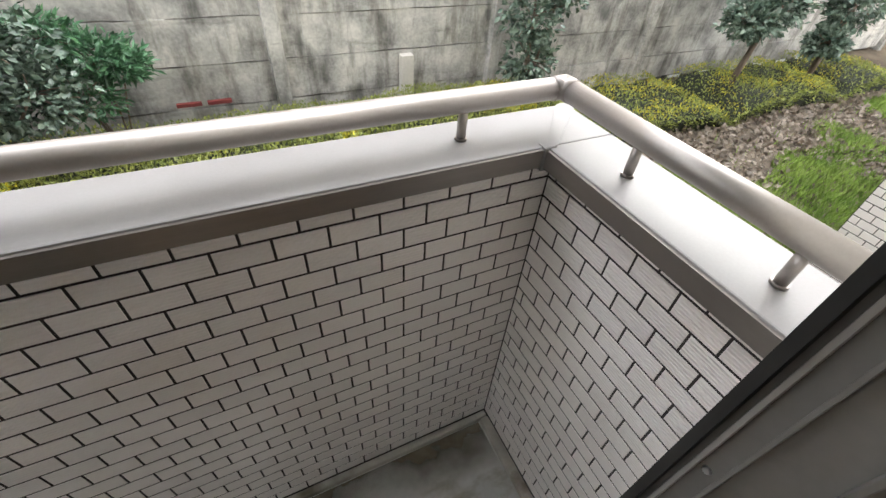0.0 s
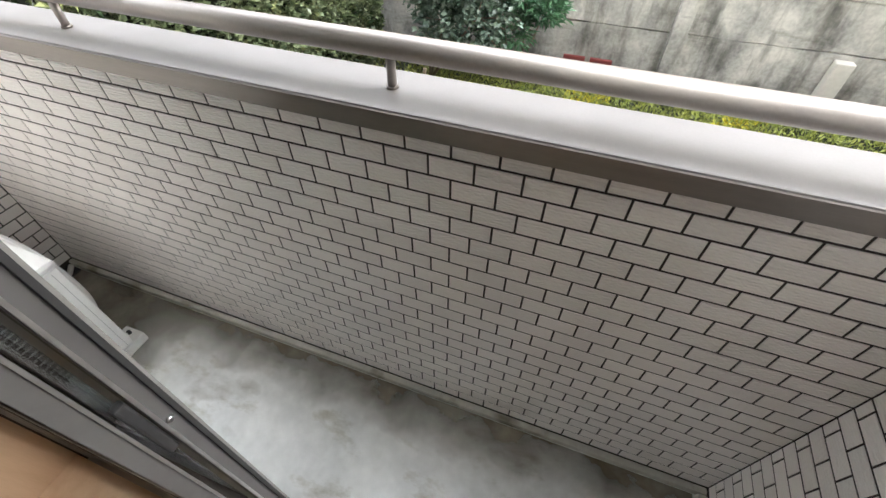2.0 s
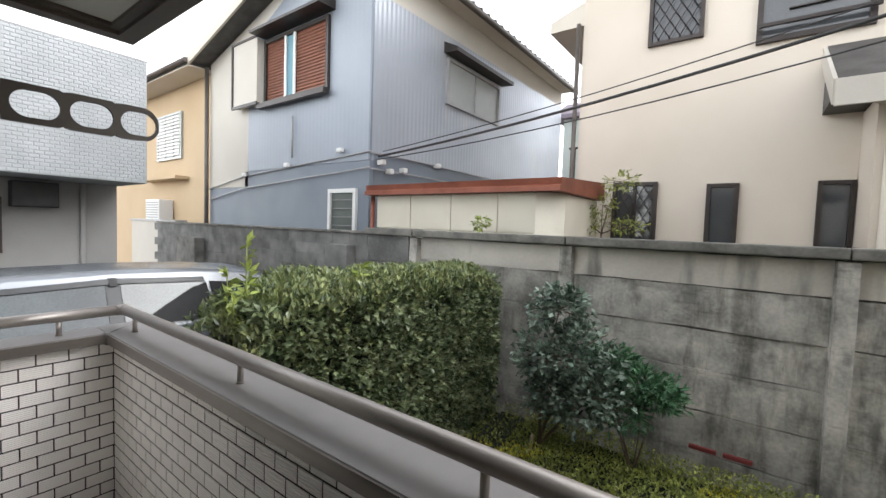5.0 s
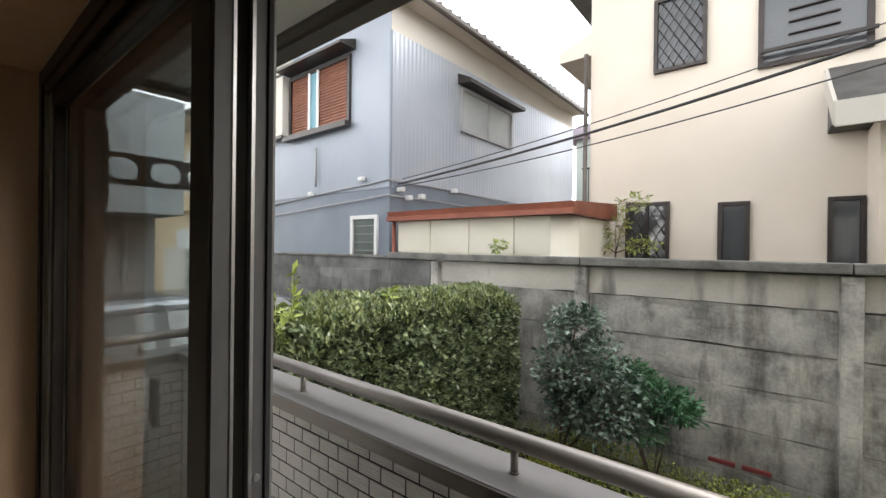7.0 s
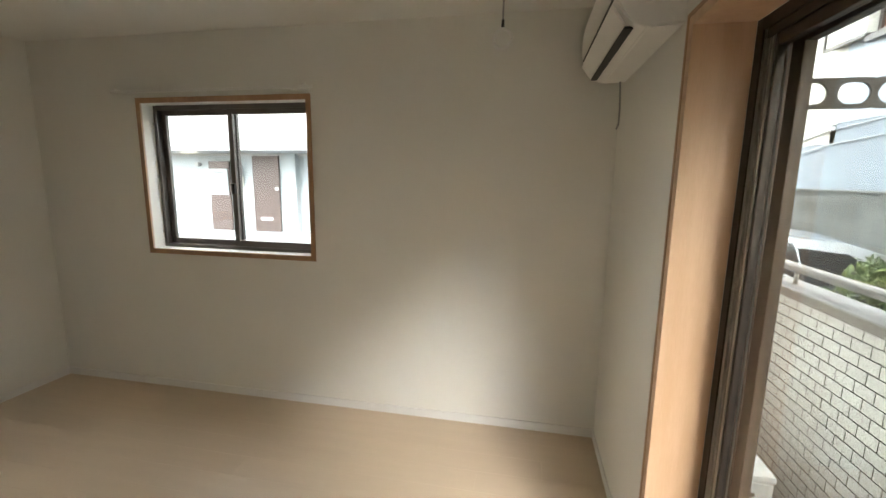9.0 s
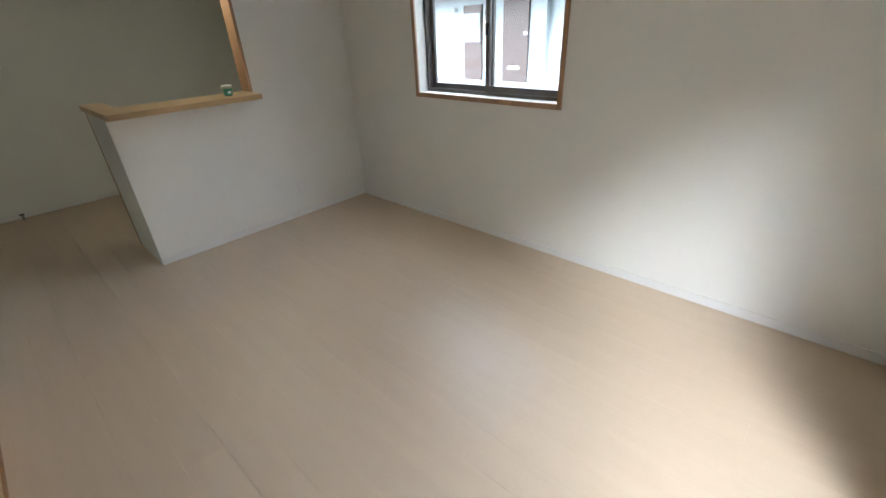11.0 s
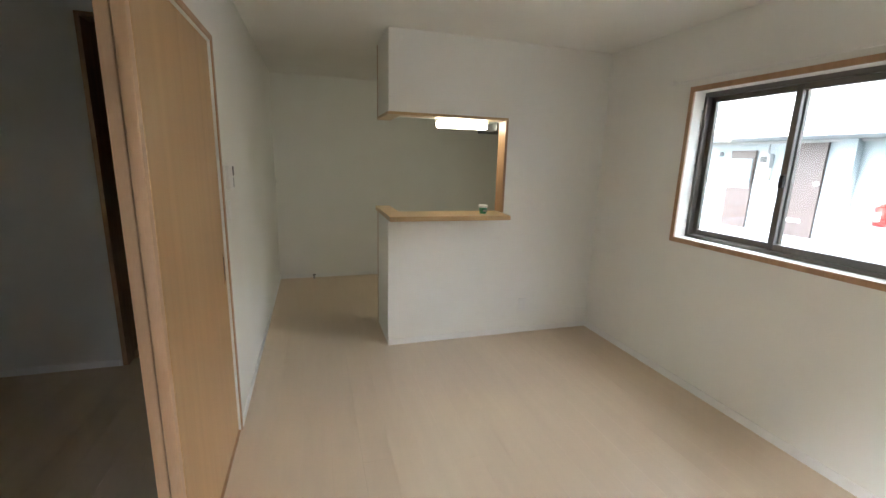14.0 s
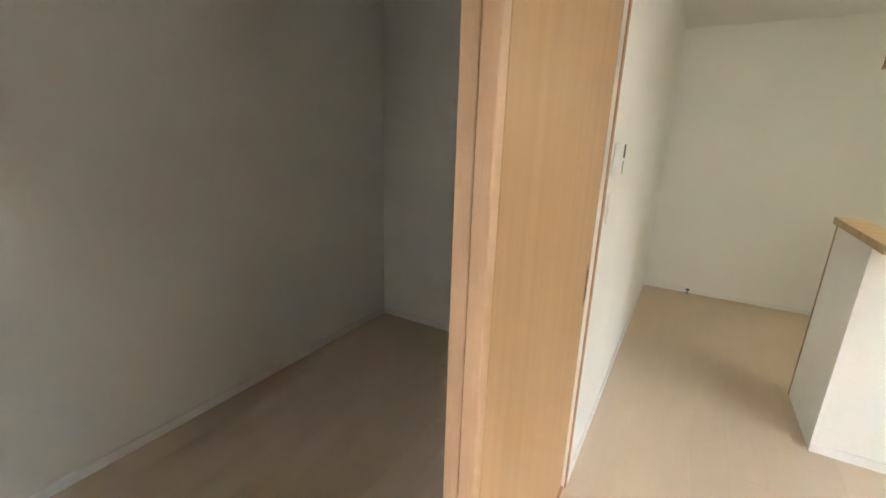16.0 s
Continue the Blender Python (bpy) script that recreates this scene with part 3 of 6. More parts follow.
box(bm, WX0 + 0.031, WX1 - 0.013, -0.05, 0.075, -0.029, -0.005)
sill = part("sill_rail", bm, M_SASHLIGHT, win)
for y in (-0.022, 0.038):
    part("sill_track", B(WX0 + 0.032, WX1 - 0.036, y, y + 0.004, -0.0045, 0.012), M_SASHLIGHT, sill)

def sash(x0, x1, y0, y1, z0, z1, parent, stile=0.052, rail_h=0.07, axis=0, mframe=M_SASH):
    """A glazed sash; along x when axis is 0, along y when it is 1."""
    def bx(a0, a1, b0, b1, c0, c1, bev=0.003):
        return B(a0, a1, b0, b1, c0, c1, bev) if axis == 0 else B(b0, b1, a0, a1, c0, c1, bev)
    frame_part = part("sash", bx(x0, x0 + stile, y0, y1, z0, z1), mframe, parent)
    part("stile", bx(x1 - stile, x1, y0, y1, z0, z1), mframe, frame_part)
    part("top_rail", bx(x0 + stile + 0.001, x1 - stile - 0.001, y0, y1, z1 - stile, z1), mframe, frame_part)
    part("bottom_rail", bx(x0 + stile + 0.001, x1 - stile - 0.001, y0, y1, z0, z0 + rail_h), mframe, frame_part)
    ym = (y0 + y1) / 2
    pane = part("pane", bx(x0 + stile - 0.004, x1 - stile + 0.004, ym - 0.002, ym + 0.002, z0 + rail_h - 0.004, z1 - stile + 0.004, 0), M_GLASS, frame_part)
    pane.visible_shadow = False
    return frame_part
s1 = sash(WX0 + 0.032, -0.472, -0.036, -0.012, 0.013, WTOP - 0.032, win)
part("stile_edge", B(-0.4715, -0.468, -0.034, -0.0125, 0.02, WTOP - 0.04), M_EDGE, s1)
part("edge_bead", B(-0.4678, -0.466, -0.016, -0.0125, 0.02, WTOP - 0.04), M_SASHLIGHT, s1, "bare aluminium bead")
for a, b, m in ((0.034, 0.046, M_SASHLIGHT), (0.052, 0.060, M_JAMB), (0.064, 0.074, M_SASHLIGHT)):
    part("stile_bead", B(WX0 + a, WX0 + b, -0.0405, -0.0365, 0.02, WTOP - 0.04, 0.001), m, s1, "bare aluminium bead")
s2 = sash(WX0 + 0.06, -0.488, 0.010, 0.040, 0.013, WTOP - 0.032, win)
part("stile_edge", B(-0.4875, -0.483, 0.0105, 0.030, 0.02, WTOP - 0.04), M_EDGE, s2)
part("edge_bead", B(-0.4828, -0.4805, 0.0115, 0.0155, 0.02, WTOP - 0.04), M_SASHLIGHT, s2, "bare aluminium bead")
part("edge_bead", B(-0.4875, -0.481, 0.0365, 0.040, 0.02, WTOP - 0.04), M_JAMB, s2, "bare aluminium bead")
part("gasket", B(-0.4875, -0.479, 0.0305, 0.036, 0.02, WTOP - 0.04), M_RUBBER, s2)
latch = part("latch", B(-0.494, -0.484, -0.004, 0.009, 0.90, 1.02, 0.003), M_BLACK, s2)
part("pull", B(-0.864, -0.838, 0.0275, 0.036, 1.255, 1.335, 0.003), M_BLACK, s2)
for z in (0.5, 0.95, 1.3):
    part("screw", C((-0.4825, 0.021, z), (-0.4795, 0.021, z), 0.005, 0.0035, 10), M_SCREW, s2)

trim = struct("trim_window", B(WX0 - 0.05, WX0 - 0.006, YN - 0.014, -0.0505, -0.005, WTOP + 0.045), M_REVEAL, "pale wood lining round the balcony window")
part("head_lining", B(WX0 - 0.0055, WX1 + 0.039, YN - 0.014, -0.0505, WTOP + 0.006, WTOP + 0.045), M_REVEAL, trim)
part("side_lining", B(WX1 - 0.010, WX1 + 0.039, YN - 0.012, -0.1485, -0.005, WTOP + 0.005), M_REVEAL, trim)
part("sill_board", B(WX0 - 0.0055, WX1 + 0.018, YN - 0.014, -0.0505, -0.028, 0.002), M_REVEAL, trim)
part("edge_strip", B(WX0 - 0.052, WX0 - 0.040, YN - 0.017, YN - 0.0142, -0.004, WTOP + 0.047), M_TRIM, trim, "darker outer edge")
part("edge_strip", B(WX0 - 0.0395, WX1 + 0.039, YN - 0.017, YN - 0.0142, WTOP + 0.035, WTOP + 0.047), M_TRIM, trim, "darker outer edge")

crail = thing("curtain_rail", (-0.5, YN, 2.06), "white double curtain rail fixed above the balcony window", "curtain rail")
for y, z in ((-0.255, 2.075), (-0.315, 2.075)):
    part("rail_bar", B(-1.50, 0.42, y - 0.008, y + 0.008, z - 0.009, z + 0.009, 0.003), M_PLASTIC, crail)
    part("end_cap", B(-1.515, -1.5005, y - 0.011, y + 0.011, z - 0.013, z + 0.012, 0.003), M_GREYPL, crail)
for x in (-1.42, -0.5, 0.36):
    part("bracket", B(x - 0.015, x + 0.015, -0.33, YN - 0.001, 2.086, 2.100, 0.002), M_PLASTIC, crail)

# ---- unseen window, added to brighten the side room with daylight
win3 = thing("window_3_added", (1.30, -0.1, 1.1), "plain bronze aluminium window, added unseen to let daylight into the side room", "window", kind="structure")
for a0, a1, c0, c1 in ((1.341, 1.365, 1.121, 1.699), (1.635, 1.659, 1.121, 1.699), (1.366, 1.634, 1.121, 1.145), (1.366, 1.634, 1.675, 1.699)):
    part("frame", B(a0, a1, -0.12, -0.06, c0, c1), M_SASH, win3)

# ---- small window
win2 = thing("window_2", (XW, SY0, SZ0), "small bronze aluminium sliding window with wooden lining", "window", kind="structure")
FX0, FX1 = XW - 0.155, XW - 0.085
part("jamb", B(FX0, FX1, SY0 - 0.001, SY0 + 0.022, SZ0, SZ1), M_SASHPALE, win2)
part("jamb", B(FX0, FX1, SY1 - 0.022, SY1 + 0.001, SZ0, SZ1), M_SASHPALE, win2)
part("head_rail", B(FX0, FX1, SY0 + 0.0225, SY1 - 0.0225, SZ1 - 0.028, SZ1), M_SASHPALE, win2)
part("sill_rail", B(FX0, FX1, SY0 + 0.0225, SY1 - 0.0225, SZ0, SZ0 + 0.022), M_SASHPALE, win2)
YM = -2.585
sash(SY0 + 0.023, YM + 0.02, FX0 + 0.004, FX0 + 0.030, SZ0 + 0.023, SZ1 - 0.029, win2, 0.032, 0.036, 1, M_SASHPALE)
sb = sash(YM - 0.020, SY1 - 0.023, FX1 - 0.032, FX1 - 0.006, SZ0 + 0.023, SZ1 - 0.029, win2, 0.034, 0.040, 1, M_SASHPALE)
part("latch", B(FX1 - 0.0055, FX1 + 0.012, YM - 0.012, YM + 0.012, 1.40, 1.47, 0.004), M_BLACK, sb)
lining = part("lining", B(FX1 + 0.001, XW + 0.008, SY0 - 0.02, SY0 - 0.0005, SZ0 - 0.022, SZ1 + 0.022), M_LINING, win2)
part("lining", B(FX1 + 0.001, XW + 0.008, SY1 + 0.0005, SY1 + 0.022, SZ0 - 0.022, SZ1 + 0.022), M_LINING, win2)
part("lining", B(FX1 + 0.001, XW + 0.008, SY0, SY1, SZ1 + 0.0005, SZ1 + 0.022), M_LINING, win2)
part("window_sill", B(FX1 + 0.001, XW + 0.008, SY0, SY1, SZ0 - 0.022, SZ0 - 0.0005), M_LINING, win2)
for a, b, c, d in ((SY0 - 0.030, SY0, SZ0 - 0.032, SZ1 + 0.032), (SY1, SY1 + 0.030, SZ0 - 0.032, SZ1 + 0.032), (SY0 + 0.0005, SY1 - 0.0005, SZ1, SZ1 + 0.032), (SY0 + 0.0005, SY1 - 0.0005, SZ0 - 0.032, SZ0)):
    part("casing", B(XW + 0.0085, XW + 0.016, a, b, c, d), M_TRIM, win2, "darker oak casing edge")
for z in (1.12, 1.5, 1.85):
    part("lining_clip", B(FX1 + 0.004, FX1 + 0.012, SY0 + 0.0005, SY0 + 0.004, z, z + 0.02), M_SCREW, win2)
cr2 = thing("curtain_rail", (XW, -2.6, 2.05), "thin white curtain rail above the small window", "curtain rail")
part("rail_bar", B(XW + 0.03, XW + 0.044, -3.36, -1.93, 2.040, 2.054, 0.003), M_PLASTIC, cr2)
for y in (-3.33, -1.99):
    part("bracket", B(XW + 0.001, XW + 0.05, y - 0.02, y + 0.02, 2.0545, 2.064, 0.002), M_PLASTIC, cr2)
part("runner", B(XW + 0.026, XW + 0.05, -2.06, -1.95, 2.028, 2.0395, 0.002), M_PLASTIC, cr2)

# ---- sliding doors to the side room
dr = struct("trim_door", B(XE - 0.006, XE + 0.118, DY0 - 0.028, DY0 - 0.0005, 0, DTOP + 0.0), M_TRIM, "oak casing of the sliding door opening")
part("jamb", B(XE - 0.006, XE + 0.118, DY1 + 0.0005, DY1 + 0.03, 0, DTOP), M_DOORWOOD, dr)
part("head_casing", B(XE - 0.006, XE + 0.118, DY0 - 0.028, DY1 + 0.03, DTOP + 0.0005, DTOP + 0.026), M_TRIM, dr)
def sliding_door(name, x0, x1, y0, y1, label, kindname):
    d = thing(name, (x0, y0, 0), label, "door", kind="structure")
    part("panel", B(x0, x1, y0, y1 - 0.038, 0.006, DTOP - 0.004, 0.002), M_DOORWOOD, d)
    part("groove", B(x0 + 0.003, x1 - 0.003, y1 - 0.0378, y1 - 0.0337, 0.006, DTOP - 0.004), M_FASCIA, d)
    part("edge_stile", B(x0 - 0.001, x1 + 0.001, y1 - 0.0335, y1, 0.006, DTOP - 0.004, 0.004), M_REVEAL, d, "pale wood leading edge")
    return d
d1 = sliding_door("door_1", XE + 0.012, XE + 0.044, DY0 + 0.001, -2.232, "oak veneer sliding door pushed aside", "front")
pull = part("finger_pull", B(XE + 0.009, XE + 0.0118, DY0 + 0.035, DY0 + 0.058, 0.86, 1.02, 0.001), M_TRIM, d1, "recessed brown finger pull")
part("recess", B(XE + 0.0075, XE + 0.0088, DY0 + 0.041, DY0 + 0.052, 0.88, 1.00), M_BLACK, pull)
sliding_door("door_2", XE + 0.054, XE + 0.087, DY0 + 0.001, -2.247, "oak veneer sliding door behind the front one", "rear")
struct("trim_track", B(XE + 0.002, XE + 0.108, DY0, DY1, -0.004, 0.0045), M_TRIM, "flat floor track of the sliding doors")

# ---- dark closet off the side room
cl = struct("trim_closet", B(1.322, 1.3495, -4.282, -4.154, -0.007, 2.309), M_TRIM, "dark oak casing of the open closet")
part("jamb", B(0.6205, 0.648, -4.282, -4.154, -0.007, 2.309), M_TRIM, cl)
part("head_casing", B(0.6485, 1.3215, -4.282, -4.154, 2.282, 2.309), M_TRIM, cl)
part("closet_floor", B(0.6005, 1.3695, -4.8485, -4.2825, -0.10, -0.001), M_TRIM, cl)
part("back_lining", B(0.6005, 1.3695, -4.8485, -4.840, 0, 2.39), M_TRIM, cl)
part("side_lining", B(1.360, 1.3695, -4.8395, -4.2825, 0, 2.39), M_TRIM, cl)

# ---- hatch and counter
ct = struct("trim_counter", B(CX0 + 0.026, CX1 + 0.022, YS - 0.12, -3.855, 1.0475, 1.085, 0.004), M_COUNTER, "oak counter board on the half wall")
part("counter_end", B(CX1 - 0.105, CX1 + 0.022, YS - 0.545, YS - 0.1205, 1.0475, 1.085, 0.004), M_COUNTER, ct)
part("counter_nosing", B(CX0 + 0.026, CX1 + 0.023, -3.854, -3.850, 1.05, 1.083), M_COUNTER, ct)
hatch = struct("trim_hatch", B(CX0 + 0.0005, CX1 + 0.006, YS - 0.128, YS + 0.006, 1.814, 1.8345), M_COUNTER, "oak casing of the serving hatch")
part("side_casing", B(CX0 + 0.0005, CX0 + 0.021, YS - 0.128, YS + 0.006, 1.0855, 1.8135), M_TRIM, hatch)
part("return_casing", B(CX1 - 0.105, CX1 + 0.006, YS - 0.545, YS - 0.1285, 1.814, 1.8345), M_COUNTER, hatch)
part("end_casing", B(CX1 - 0.105, CX1 + 0.003, YS - 0.548, YS - 0.5305, 1.835, CEIL - 0.002), M_TRIM, hatch)
part("end_casing", B(CX1 - 0.105, CX1 + 0.003, YS - 0.548, YS - 0.5305, 0.002, 1.047), M_TRIM, hatch)

# ---- skirting
sk = struct("baseboard", B(XW + 0.0005, XW + 0.009, YS + 0.0005, YN - 0.001, 0, 0.055, 0.002), M_SKIRT, "low white skirting board")
part("board", B(XW + 0.0095, CX1 - 0.001, YS + 0.0005, YS + 0.008, 0, 0.05, 0.002), M_SKIRT, sk)
part("board", B(XE - 0.008, XE - 0.0005, YK + 0.001, DY0 - 0.03, 0, 0.05, 0.002), M_SKIRT, sk)
part("board", B(-2.39, XE - 0.009, YK + 0.0005, YK + 0.008, 0, 0.05, 0.002), M_SKIRT, sk)
part("board", B(2.190, 2.1995, -4.159, YN - 0.001, 0, 0.05, 0.002), M_SKIRT, sk)
part("board", B(1.351, 2.189, -4.1595, -4.151, 0, 0.05, 0.002), M_SKIRT, sk)
part("board", B(XW + 0.0095, WX0 - 0.055, YN - 0.009, YN - 0.0005, 0, 0.05, 0.002), M_SKIRT, sk)

# ---- air conditioner
ac = thing("air_conditioner", (-1.87, YN, 2.0), "white wall air conditioner high in the corner beside the window", "air conditioner")
bm = bmesh.new()
ARC = [(-0.345, 2.325), (-0.375, 2.315), (-0.396, 2.295), (-0.410, 2.262), (-0.418, 2.215), (-0.420, 2.165), (-0.416, 2.115), (-0.404, 2.072), (-0.382, 2.035), (-0.350, 2.008), (-0.31, 1.995)]
prism(bm, [(YN - 0.001, 2.0), (YN - 0.001, 2.325)] + ARC, 0, -2.27, -1.47)
bmesh.ops.bevel(bm, geom=[e for e in bm.edges], offset=0.006, segments=2, affect='EDGES')
part("body", bm, M_PLASTIC, ac)
for x0, x1 in ((-2.276, -2.2702), (-1.4698, -1.464)):
    bm = bmesh.new()
    prism(bm, [(YN - 0.002, 2.006), (YN - 0.002, 2.318)] + [(y + 0.004 if y < -0.36 else y, z) for y, z in ARC], 0, x0, x1)
    part("end_cheek", bm, M_PLASTIC, ac)
bm = bmesh.new(); prism(bm, [(-0.4135, 2.075), (-0.372, 2.017), (-0.376, 2.011), (-0.4195, 2.070)], 0, -2.24, -1.50)
part("louver", bm, M_PLASTIC, ac)
part("outlet_slot", B(-2.245, -1.495, -0.4145, -0.405, 2.094, 2.101), M_BLACK, ac)
part("outlet_slot", B(-2.23, -1.51, -0.372, -0.345, 2.0035, 2.012), M_BLACK, ac)
bm = bmesh.new(); tube(bm, [(-2.25, -0.232, 2.0), (-2.252, -0.228, 1.93), (-2.246, -0.226, 1.87), (-2.255, -0.224, 1.80)], 0.004)
cord = part("pull_cord", bm, M_GREYPL, ac, "short hanging grey cord")
part("plug", C((-2.255, -0.224, 1.80), (-2.262, -0.232, 1.775), 0.006, 0.004, 8), M_GREYPL, cord)

# ---- indoor drying-pole hanger
hg = thing("pole_hanger", (-1.60, -0.77, CEIL), "thin ceiling rod with a white ring for a drying pole", "hanger")
part("ceiling_cup", C((-1.60, -0.77, CEIL - 0.012), (-1.60, -0.77, CEIL - 0.0005), 0.022, seg=16), M_PLASTIC, hg)
part("rod", C((-1.60, -0.77, 2.085), (-1.60, -0.77, CEIL - 0.0125), 0.0035, seg=10), M_GREYPL, hg)
part("collar", C((-1.60, -0.77, 2.06), (-1.60, -0.77, 2.084), 0.006, 0.005, 10), M_BLACK, hg)
bm = bmesh.new()
ring = [(-1.60 + 0.006 * math.sin(a), -0.77 + 0.033 * math.sin(a), 2.020 + 0.033 * math.cos(a)) for a in [2 * math.pi * i / 24 for i in range(25)]]
tube(bm, ring, 0.0065)
part("ring", bm, M_PLASTIC, hg)

# ---- small fittings
icom = thing("intercom", (XE, -3.33, 1.38), "white wall intercom handset with a dark screen", "intercom")
part("body", B(XE - 0.022, XE - 0.001, -3.385, -3.275, 1.315, 1.44, 0.005), M_PLASTIC, icom)
part("screen", B(XE - 0.0245, XE - 0.0225, -3.383, -3.350, 1.385, 1.435, 0.001), M_BLACK, icom)
part("button_strip", B(XE - 0.0235, XE - 0.0225, -3.380, -3.352, 1.325, 1.375), M_GREYPL, icom)
sw = thing("light_switch", (XE, -3.30, 1.2), "white light switch plate on the wall", "switch")
part("plate", B(XE - 0.008, XE - 0.001, -3.335, -3.265, 1.14, 1.26, 0.003), M_PLASTIC, sw)
part("rocker", B(XE - 0.0105, XE - 0.0085, -3.318, -3.282, 1.165, 1.235, 0.001), M_PLASTIC, sw)
ou = thing("wall_outlet", (-1.72, YS, 0.25), "white double socket low on the counter wall", "outlet")
part("plate", B(-1.755, -1.685, YS + 0.001, YS + 0.008, 0.20, 0.32, 0.003), M_PLASTIC, ou)
for z in (0.232, 0.272):
    part("socket", B(-1.736, -1.704, YS + 0.0085, YS + 0.0095, z, z + 0.020), M_SKIRT, ou)
tap = thing("gas_tap", (0.04, YK + 0.06, 0), "small dark gas tap standing on the kitchen floor", "gas tap")
part("valve", C((0.04, YK + 0.06, 0.001), (0.04, YK + 0.06, 0.045), 0.012, 0.010, 12), M_GREYPL, tap)
part("lever", B(0.022, 0.058, YK + 0.052, YK + 0.066, 0.0455, 0.056, 0.002), M_BLACK, tap)
cup = thing("cup", (-1.285, -4.0, 1.0855), "small green cup with a white lid on the counter", "cup")
part("body", C((-1.285, -3.99, 1.0856), (-1.285, -3.99, 1.135), 0.027, 0.033, 24), M_GREEN, cup)
part("lid", C((-1.285, -3.99, 1.1352), (-1.285, -3.99, 1.155), 0.036, 0.035, 24), M_PLASTIC, cup)
part("label", B(-1.297, -1.272, -3.9585, -3.957, 1.103, 1.118), M_LETTER, cup)
lamp = thing("kitchen_light", (-1.18, YS - 0.24, 1.80), "lit white fluorescent strip light under the kitchen beam", "lamp")
part("housing", B(-1.41, -0.96, YS - 0.28, YS - 0.20, 1.806, 1.834, 0.004), M_PLASTIC, lamp)
part("diffuser", B(-1.40, -0.97, YS - 0.275, YS - 0.205, 1.755, 1.8055, 0.012), M_TUBE, lamp, "glowing diffuser")
struct("trim_pelmet", B(CX0 + 0.0, CX1 - 0.106, YS - 0.40, YS - 0.1285, 1.8345, 1.86), M_PLASTIC, "white board under the upper kitchen cabinets")
hood = thing("range_hood", (-1.68, YS - 0.4, 1.75), "dark grey range hood beside the serving hatch", "range hood")
part("canopy", B(-1.96, -1.465, YS - 0.60, YS - 0.16, 1.745, 1.813, 0.008), M_BLACK, hood)
part("duct_box", B(-1.90, -1.50, YS - 0.58, YS - 0.20, 1.8135, CEIL - 0.001, 0.004), M_GREYPL, hood)

# ---- outdoor unit on the balcony
ou = thing("outdoor_unit", (-2.04, 0.24, BZ), "white air conditioner outdoor unit standing on the balcony floor", "outdoor unit")
AX0, AX1, AY0, AY1, AZ0, AZ1 = -2.37, -1.692, 0.082, 0.365, BZ + 0.05, 0.362
part("body", B(AX0, AX1, AY0, AY1, AZ0, AZ1 - 0.03, 0.012), M_ACWHITE, ou)
part("top_panel", B(AX0 - 0.006, AX1 + 0.006, AY0 - 0.006, AY1 + 0.006, AZ1 - 0.031, AZ1, 0.013), M_ACWHITE, ou)
part("top_crease", B(AX0 + 0.01, AX1 - 0.01, AY0 + 0.052, AY0 + 0.055, AZ1 - 0.001, AZ1 + 0.0012), M_GREYPL, ou)
part("maker_plate", B(AX0 + 0.05, AX0 + 0.075, AY1 - 0.06, AY1 - 0.045, AZ1 + 0.0003, AZ1 + 0.0015), M_BLACK, ou)
part("seam", B(AX1 + 0.0062, AX1 + 0.0068, AY1 - 0.030, AY1 - 0.0285, AZ0 + 0.01, AZ1 - 0.04), M_GREYPL, ou)
bm = bmesh.new()
for d0, d1, q0, q1 in ((-0.002, 0.022, 0.255, 0.250), (0.022, 0.042, 0.250, 0.238), (0.042, 0.052, 0.238, 0.218)):
    cyl(bm, (-2.06, AY1 + d0, 0.078), (-2.06, AY1 + d1, 0.078), q0, q1, 44)
part("fan_ring", bm, M_ACWHITE, ou)
for r in (0.05, 0.09, 0.13, 0.17, 0.2):
    bm = bmesh.new()
    tube(bm, [(-2.06 + r * math.cos(a), AY1 + 0.055, 0.078 + r * math.sin(a)) for a in [2 * math.pi * i / 28 for i in range(29)]], 0.003, 6)
    part("grille_ring", bm, M_GREYPL, ou)
side = part("side_panel", B(AX1 + 0.0005, AX1 + 0.006, AY0 + 0.006, AY1 - 0.006, AZ0 + 0.004, AZ1 - 0.033, 0.002), M_ACWHITE, ou)
for col, (y0, y1) in enumerate(((AY0 + 0.030, AY0 + 0.082), (AY0 + 0.104, AY0 + 0.150), (AY0 + 0.172, AY0 + 0.214))):
    for k in range(13):
        z = AZ1 - 0.075 - k * 0.0275
        part("slot", B(AX1 + 0.0062, AX1 + 0.0072, y0, y1, z - 0.017, z), M_BLACK, side)
for x in (AX0 + 0.03, AX1 - 0.09):
    foot = part("foot", B(x, x + 0.10, AY0 - 0.03, AY1 + 0.045, BZ + 0.001, BZ + 0.049, 0.006), M_ACWHITE, ou)
    part("bolt", C((x + 0.05, AY1 + 0.02, BZ + 0.0495), (x + 0.05, AY1 + 0.02, BZ + 0.066), 0.008, seg=8), M_BLACK, foot)
for y in (AY0 + 0.045, AY1 - 0.05):
    part("handle_notch", B(AX1 - 0.035, AX1 + 0.0063, y, y + 0.035, AZ1 + 0.0002, AZ1 + 0.003, 0.001), M_ACWHITE, ou)
bm = bmesh.new(); tube(bm, [(-1.75, AY0 - 0.012, 0.02), (-1.74, AY0 - 0.03, -0.02), (-1.76, AY0 - 0.03, -0.08), (-1.76, AY0 - 0.04, BZ + 0.01)], 0.011)
part("pipe", bm, M_GREYPL, ou)
bm = bmesh.new(); tube(bm, [(-2.30, 0.50, BZ + 0.012), (-2.33, 0.55, BZ + 0.014), (-2.36, 0.585, BZ + 0.02)], 0.012)
